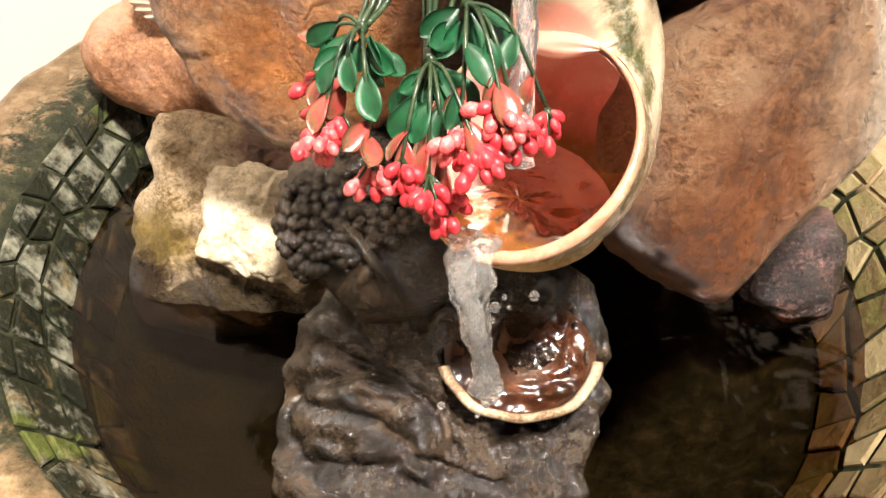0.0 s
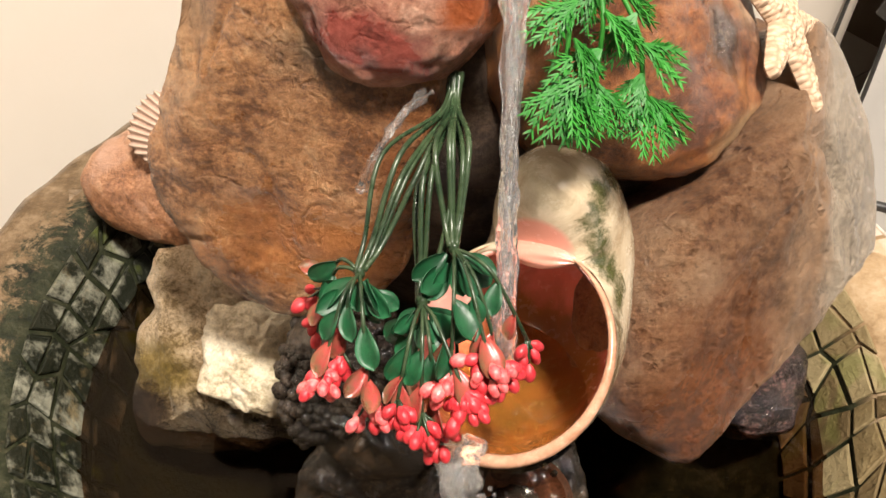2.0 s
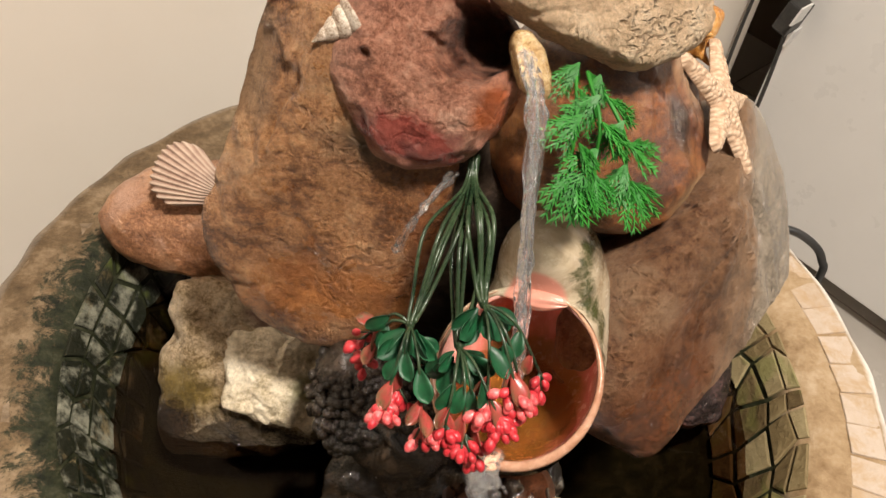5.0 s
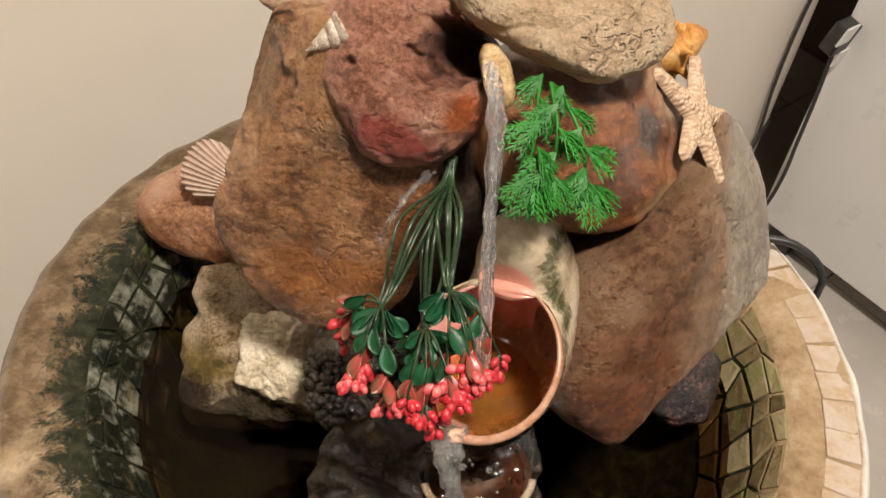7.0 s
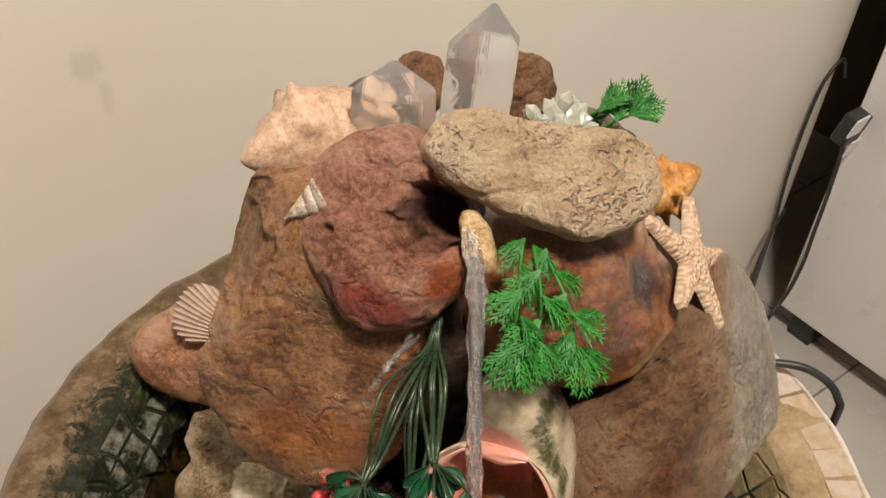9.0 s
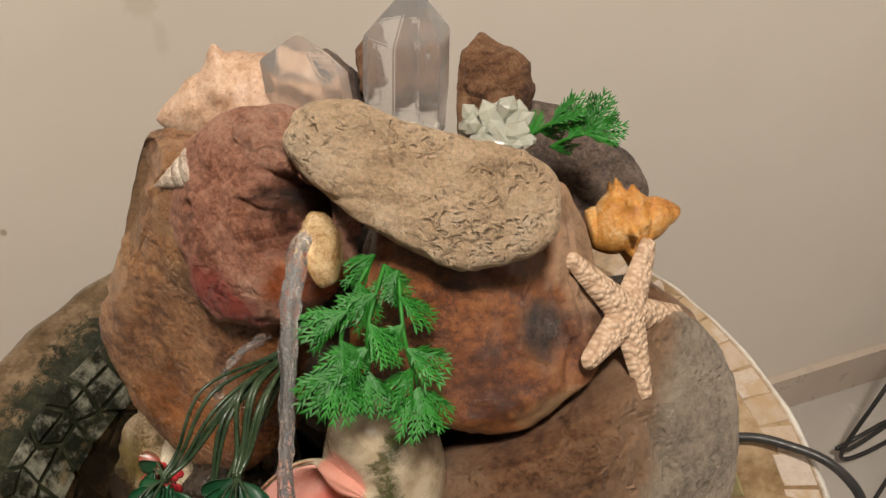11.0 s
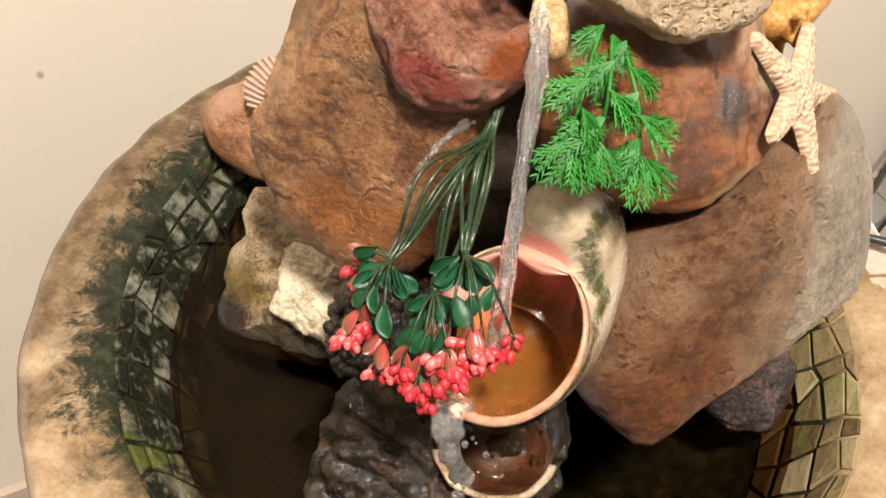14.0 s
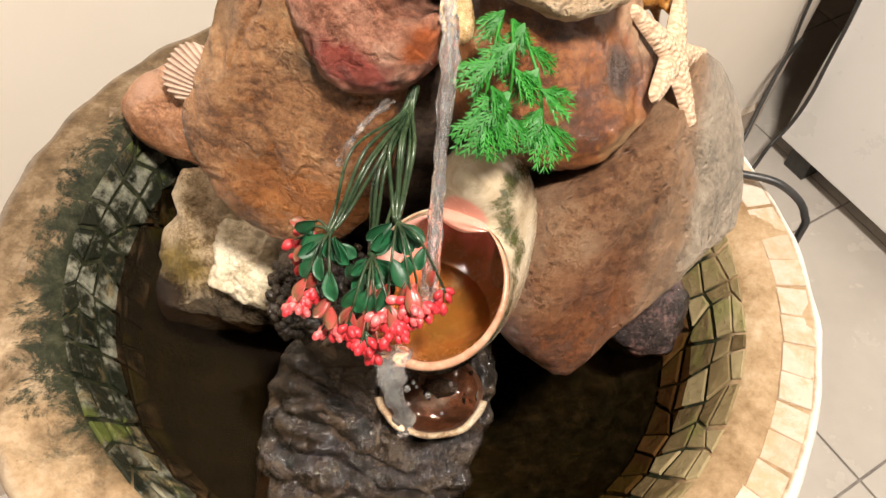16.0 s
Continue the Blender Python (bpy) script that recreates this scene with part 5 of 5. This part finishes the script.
ridged_cone("spiny_shell", "small glossy orange shell with blunt spines", along((0.102, 0.064, 0.944), (0.86, 0.44, 0.16)), 0.047, 0.0165, 3.5, M_SPINY, knobs=8, knob=0.55, crown=0.38,
            profile=lambda t: 0.6 + 0.4 * min(1, t / 0.3) if t < 0.38 else max(0.0, (1 - (t - 0.38) / 0.62)) ** 0.6)


def scallop():
    """A ribbed fan: the hinge at the origin, opening along y."""
    nr, na, ribs = 34, 150, 13
    v = []
    for side in (0, 1):
        for i in range(nr + 1):
            t = i / nr
            for j in range(na + 1):
                u = 2 * j / na - 1
                a = u * radians(27) * (0.35 + 0.65 * min(1, t * 2.2))
                r = 0.060 * t * (1 - 0.06 * u * u - 0.22 * u ** 4) * (1 + 0.012 * math.cos(u * ribs * math.pi))
                z = 0.0095 * math.sin(math.pi * min(1, 0.12 + 0.80 * t)) * (1 - 0.55 * u * u) + 0.0008 * t * math.cos(u * ribs * math.pi)
                v.append((r * math.sin(a), r * math.cos(a), z - 0.0013 * side))
    k = (nr + 1) * (na + 1)
    f = grid_faces(nr + 1, na + 1, False)
    g = [tuple(k + i for i in q[::-1]) for q in f]
    last = nr * (na + 1)
    g += [(last + j, last + j + 1, last + j + 1 + k, last + j + k) for j in range(na)]
    m, nt, b = graph("striped_scallop")
    p = coords(nt)
    fine = noise_tex(nt, p, 220, 5, 0.7)
    w = noise_tex(nt, p, 70, 4, 0.6)
    sep = nt.nodes.new("ShaderNodeSeparateXYZ")
    nt.links.new(p, sep.inputs[0])
    rib = calc(nt, "COSINE", calc(nt, "MULTIPLY", calc(nt, "ARCTAN2", sep.outputs["X"], sep.outputs["Y"]), ribs * math.pi / radians(27)))
    fleck = calc(nt, "ADD", calc(nt, "MULTIPLY", fine, 0.3), calc(nt, "MULTIPLY", w, 0.4))
    nt.links.new(ramp(nt, calc(nt, "ADD", fleck, calc(nt, "MULTIPLY_ADD", rib, 0.09, 0.18)), [(0.34, (0.24, 0.145, 0.11)), (0.5, (0.40, 0.275, 0.21)), (0.64, (0.53, 0.40, 0.31))]), b.inputs["Base Color"])
    b.inputs["Roughness"].default_value = 0.55
    bump(nt, b, fine, 0.4, 0.001)
    thing("scallop_shell", "ribbed cream scallop shell stuck between the stones", "shell", along((-0.127, 0.062, 0.815), (-0.10, -0.70, 0.70), Vector((-0.90, 0.26, 0.30)).cross(Vector((-0.10, -0.70, 0.70)))), mesh_of("scallop", v, f + g, m))


scallop()


def crystal_vf(width, depth, height, tip, skew=0.0, twist=0.3, flare=1.0):
    """A six-sided point with a slanted end."""
    v = []
    for z, s in ((0, flare), (height * 0.5, 1.04), (height, 1.0)):
        for k in range(6):
            a = math.pi / 3 * k + twist
            v.append((width * s * math.cos(a), depth * s * math.sin(a), z + (skew * width * math.cos(a) if z == height else 0)))
    v.append((skew * width * 0.8, 0, height + tip))
    f = grid_faces(3, 6) + [(12 + k, 12 + (k + 1) % 6, 18) for k in range(6)] + [tuple(range(6))[::-1]]
    return v, f


def crystal(name, label, m, *args, material=None, width=0.0007):
    v, f = crystal_vf(*args)
    bm = bmesh.new()
    vs = [bm.verts.new(p) for p in v]
    for q in f:
        bm.faces.new([vs[i] for i in q])
    bmesh.ops.bevel(bm, geom=bm.edges[:], offset=width, segments=2, affect="EDGES")
    me = bpy.data.meshes.new(name)
    bm.to_mesh(me)
    bm.free()
    me.materials.append(material)
    return thing(name, label, "crystal", m, me, "quartz points behind the slab")


crystal("quartz_point", "short clear grey quartz point standing upright", along((-0.036, 0.050, 0.985), (0.02, -0.15, 0.98), (1, 0, 0)), 0.0215, 0.012, 0.040, 0.019, 0.0, 0.15, material=M_CLEAR)
crystal("quartz_point", "tall clear frosted quartz point standing upright", along((0.006, 0.064, 0.985), (0.05, -0.06, 0.99), (1, 0.1, 0)), 0.0205, 0.013, 0.056, 0.026, 0.15, 0.4, material=M_CLEAR)
cluster = thing("crystal_cluster", "cluster of small pale green quartz crystals", "crystal", pose(0.052, 0.062, 0.990))
rnd = random.Random(21)
small = mesh_of("crystal", *crystal_vf(0.0042, 0.0032, 0.012, 0.004), M_FROST, False)
for k in range(22):
    d = Vector((rnd.uniform(-1, 1), rnd.uniform(-1, 0.6), rnd.uniform(0.1, 1))).normalized()
    s = rnd.uniform(0.7, 1.35)
    part("crystal", small, cluster, "", along(Vector((rnd.uniform(-0.012, 0.012), rnd.uniform(-0.006, 0.006), 0.002)), d, (rnd.random(), 0.5, 0.2)) @ Matrix.Diagonal((s, s, s, 1)))
part("base", mesh_of("base", *ball_vf(0.018, 0.012, 0.008, 16, 10), M_FROST), cluster)
bead = mesh_of("quartz_bud", *crystal_vf(0.0028, 0.0028, 0.004, 0.002), M_FROST, False)
buds = thing("quartz_buds", "small clear quartz buds along the milky chunk", "crystal", facing((-0.076, -0.028, 0.760), 40, 0))
for k in range(12):
    part("bud", bead, buds, "", along((rnd.uniform(-0.008, 0.010), rnd.uniform(-0.02, 0.016), 0.004), (rnd.uniform(-0.2, 1), rnd.uniform(-1, 1), 0.6)) @ Matrix.Diagonal((*[rnd.uniform(0.8, 1.4)] * 3, 1)))

# ---- cables ----
def cable(label, points, r):
    thing("cable", label, "cable", None, mesh_of("cable", *tube(smooth_path(points, 10), r, 10), M_BLACK), "black cables")


cable("black pump cord running over the bowl rim", [(0.17, 0.09, 0.735), (0.215, 0.105, 0.757), (0.250, 0.104, 0.762), (0.275, 0.098, 0.760), (0.296, 0.090, 0.742), (0.302, 0.088, 0.70), (0.32, 0.11, 0.45), (0.42, 0.36, 0.06), (0.52, 0.55, 0.01), (0.60, 0.72, 0.012)], 0.0032)
cable("thin brown cable hanging against the wall", [(0.600, 0.880, 0.05), (0.613, 0.912, 0.139), (0.619, 0.917, 0.217), (0.606, 0.908, 0.341), (0.603, 0.905, 0.449), (0.612, 0.912, 0.53), (0.640, 0.932, 0.56), (0.66, 0.944, 0.52)], 0.003)
cable("black cable looping down from a plug beside the cabinet", [(0.640, 0.833, 0.47), (0.648, 0.836, 0.37), (0.656, 0.844, 0.27), (0.660, 0.846, 0.20), (0.650, 0.838, 0.135), (0.622, 0.816, 0.09), (0.60, 0.79, 0.045), (0.52, 0.70, 0.03), (0.49, 0.68, 0.04)], 0.0035)
cable("black cable coiled on the floor by the wall", [(0.49, 0.68, 0.038), (0.52, 0.70, 0.06), (0.57, 0.75, 0.06), (0.62, 0.80, 0.03), (0.57, 0.73, 0.02), (0.50, 0.675, 0.03), (0.53, 0.73, 0.16), (0.59, 0.86, 0.24), (0.63, 0.92, 0.26)], 0.0035)
adapter = thing("power_adapter", "black plug adapter hanging beside the cabinet", "adapter", pose(0.640, 0.832, 0.50, 12, 0, 37))
part("body", bevelled_box("body", (-0.02, 0.02, -0.014, 0.014, -0.03, 0.024), M_BLACK, 0.004), adapter)
part("tag", bevelled_box("tag", (-0.040, -0.008, -0.018, -0.0145, 0.005, 0.04), M_WHITE, 0.001), adapter, "crumpled white tag")
part("tag", bevelled_box("tag", (0.0, 0.024, -0.018, -0.0145, -0.055, -0.022), M_WHITE, 0.001), adapter, "crumpled white tag")

# ---- splashes ----
rnd = random.Random(31)
drop = mesh_of("drop", *ball_vf(0.0016, 0.0016, 0.0019, 10, 8), M_STREAM)
splash = thing("water_splash", "drops of water splashing round the spill", "water", pose(-0.002, -0.146, 0.82))
for k in range(15):
    s = rnd.uniform(0.5, 1.3)
    part("drop", drop, splash, "", pose(rnd.gauss(0.004, 0.010), rnd.gauss(0, 0.006), rnd.uniform(-0.05, 0.035)) @ Matrix.Diagonal((s, s, s, 1))).visible_shadow = False

# ---- tiles of the bowl and the floor ----
def plate(corners, up, thick, inset):
    """A small slab with a chamfered top over four corners."""
    c = sum(corners, Vector()) / 4
    low = [p + (c - p) * inset for p in corners]
    mid = [p + up * thick * 0.65 for p in low]
    top = [p + (c - p) * (inset * 1.6) + up * thick for p in corners]
    v = low + mid + top
    f = [(i, (i + 1) % 4, 4 + (i + 1) % 4, 4 + i) for i in range(4)] + [(4 + i, 4 + (i + 1) % 4, 8 + (i + 1) % 4, 8 + i) for i in range(4)] + [(8, 9, 10, 11)]
    return v, f


def bowl_point(s, a):
    """A place on the bowl's inner wall: s runs from the lip (0) down to the water (1)."""
    prof = [(0.2365, 0.7465), (0.2295, 0.7390), (0.2195, 0.7230), (0.2085, 0.7030), (0.196, 0.684)]
    k = min(3.999, s * 4)
    i = int(k)
    r = prof[i][0] + (prof[i + 1][0] - prof[i][0]) * (k - i)
    z = prof[i][1] + (prof[i + 1][1] - prof[i][1]) * (k - i)
    return Vector((r * math.cos(a), r * math.sin(a), z))


rnd = random.Random(8)
ROWS_DOWN, ROUND = 4, 58
jit = {}


def knot(i, j):
    key = (i, j % ROUND)
    if key not in jit:
        jit[key] = (rnd.uniform(-0.34, 0.34), rnd.uniform(-0.30, 0.30) if 0 < i < ROWS_DOWN else rnd.uniform(-0.05, 0.15))
    da, ds = jit[key]
    a = 2 * math.pi * (j + da) / ROUND
    return bowl_point(max(0.0, min(1.0, (i + ds) / ROWS_DOWN)), a)


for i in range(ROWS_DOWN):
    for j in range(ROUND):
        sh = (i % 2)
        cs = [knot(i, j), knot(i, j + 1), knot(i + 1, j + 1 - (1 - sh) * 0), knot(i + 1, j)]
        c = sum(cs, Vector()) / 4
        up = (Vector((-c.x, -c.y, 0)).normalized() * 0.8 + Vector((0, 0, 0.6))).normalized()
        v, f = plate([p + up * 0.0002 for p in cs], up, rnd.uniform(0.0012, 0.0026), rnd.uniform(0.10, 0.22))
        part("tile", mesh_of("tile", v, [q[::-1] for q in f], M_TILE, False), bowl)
RIM = 70
alike = []
for k in range(5):
    w, h = 0.0235 / 2 * (1 - 0.04 * rnd.random()), 0.0235 / 2
    cs = [Vector((-h + rnd.uniform(-1, 1) * 0.001, -w + rnd.uniform(-1, 1) * 0.001, 0)), Vector((h + rnd.uniform(0, 1) * 0.0005, -w * 1.06, 0)), Vector((h, w * 1.06, 0)), Vector((-h, w + rnd.uniform(-1, 1) * 0.001, 0))]
    v, f = plate(cs, Vector((0, 0, 1)), 0.0015, 0.05)
    alike.append(mesh_of("rim_tile", v, f, M_RIMTILE, False))
for j in range(RIM):
    a = 360 * (j + rnd.uniform(-0.06, 0.06)) / RIM
    sunk = 0.0013 if 75 < a < 250 else 0.0  # crusted over on the worn side
    part("rim_tile", alike[rnd.randrange(5)], bowl, "", pose(0, 0, 0, 0, 0, a) @ pose(0.2700, 0, 0.7492 - sunk - rnd.uniform(0, 0.0006), rnd.uniform(-1.5, 1.5), 1.5 + rnd.uniform(-2, 2), rnd.uniform(-3, 3)))
floor = bpy.data.objects["floor"]
SIDE = 0.40
tile = bevelled_box("floor_tile", (-SIDE / 2 + 0.002, SIDE / 2 - 0.002, -SIDE / 2 + 0.002, SIDE / 2 - 0.002, -0.0035, 0.0), M_FLOOR, 0.001)
for i in range(-5, 5):
    for j in range(-7, 3):
        x, y = 0.704 + SIDE * (i + 0.5), -0.258 + SIDE * (j + 0.5)
        if W0 - 0.2 < x < W1 + 0.2 and (y < D1 or x > CORNER - 0.3) and D0 - 0.3 < y < DEEP + 0.1:
            part("tile", tile, floor, "", pose(x, y, 0.0))
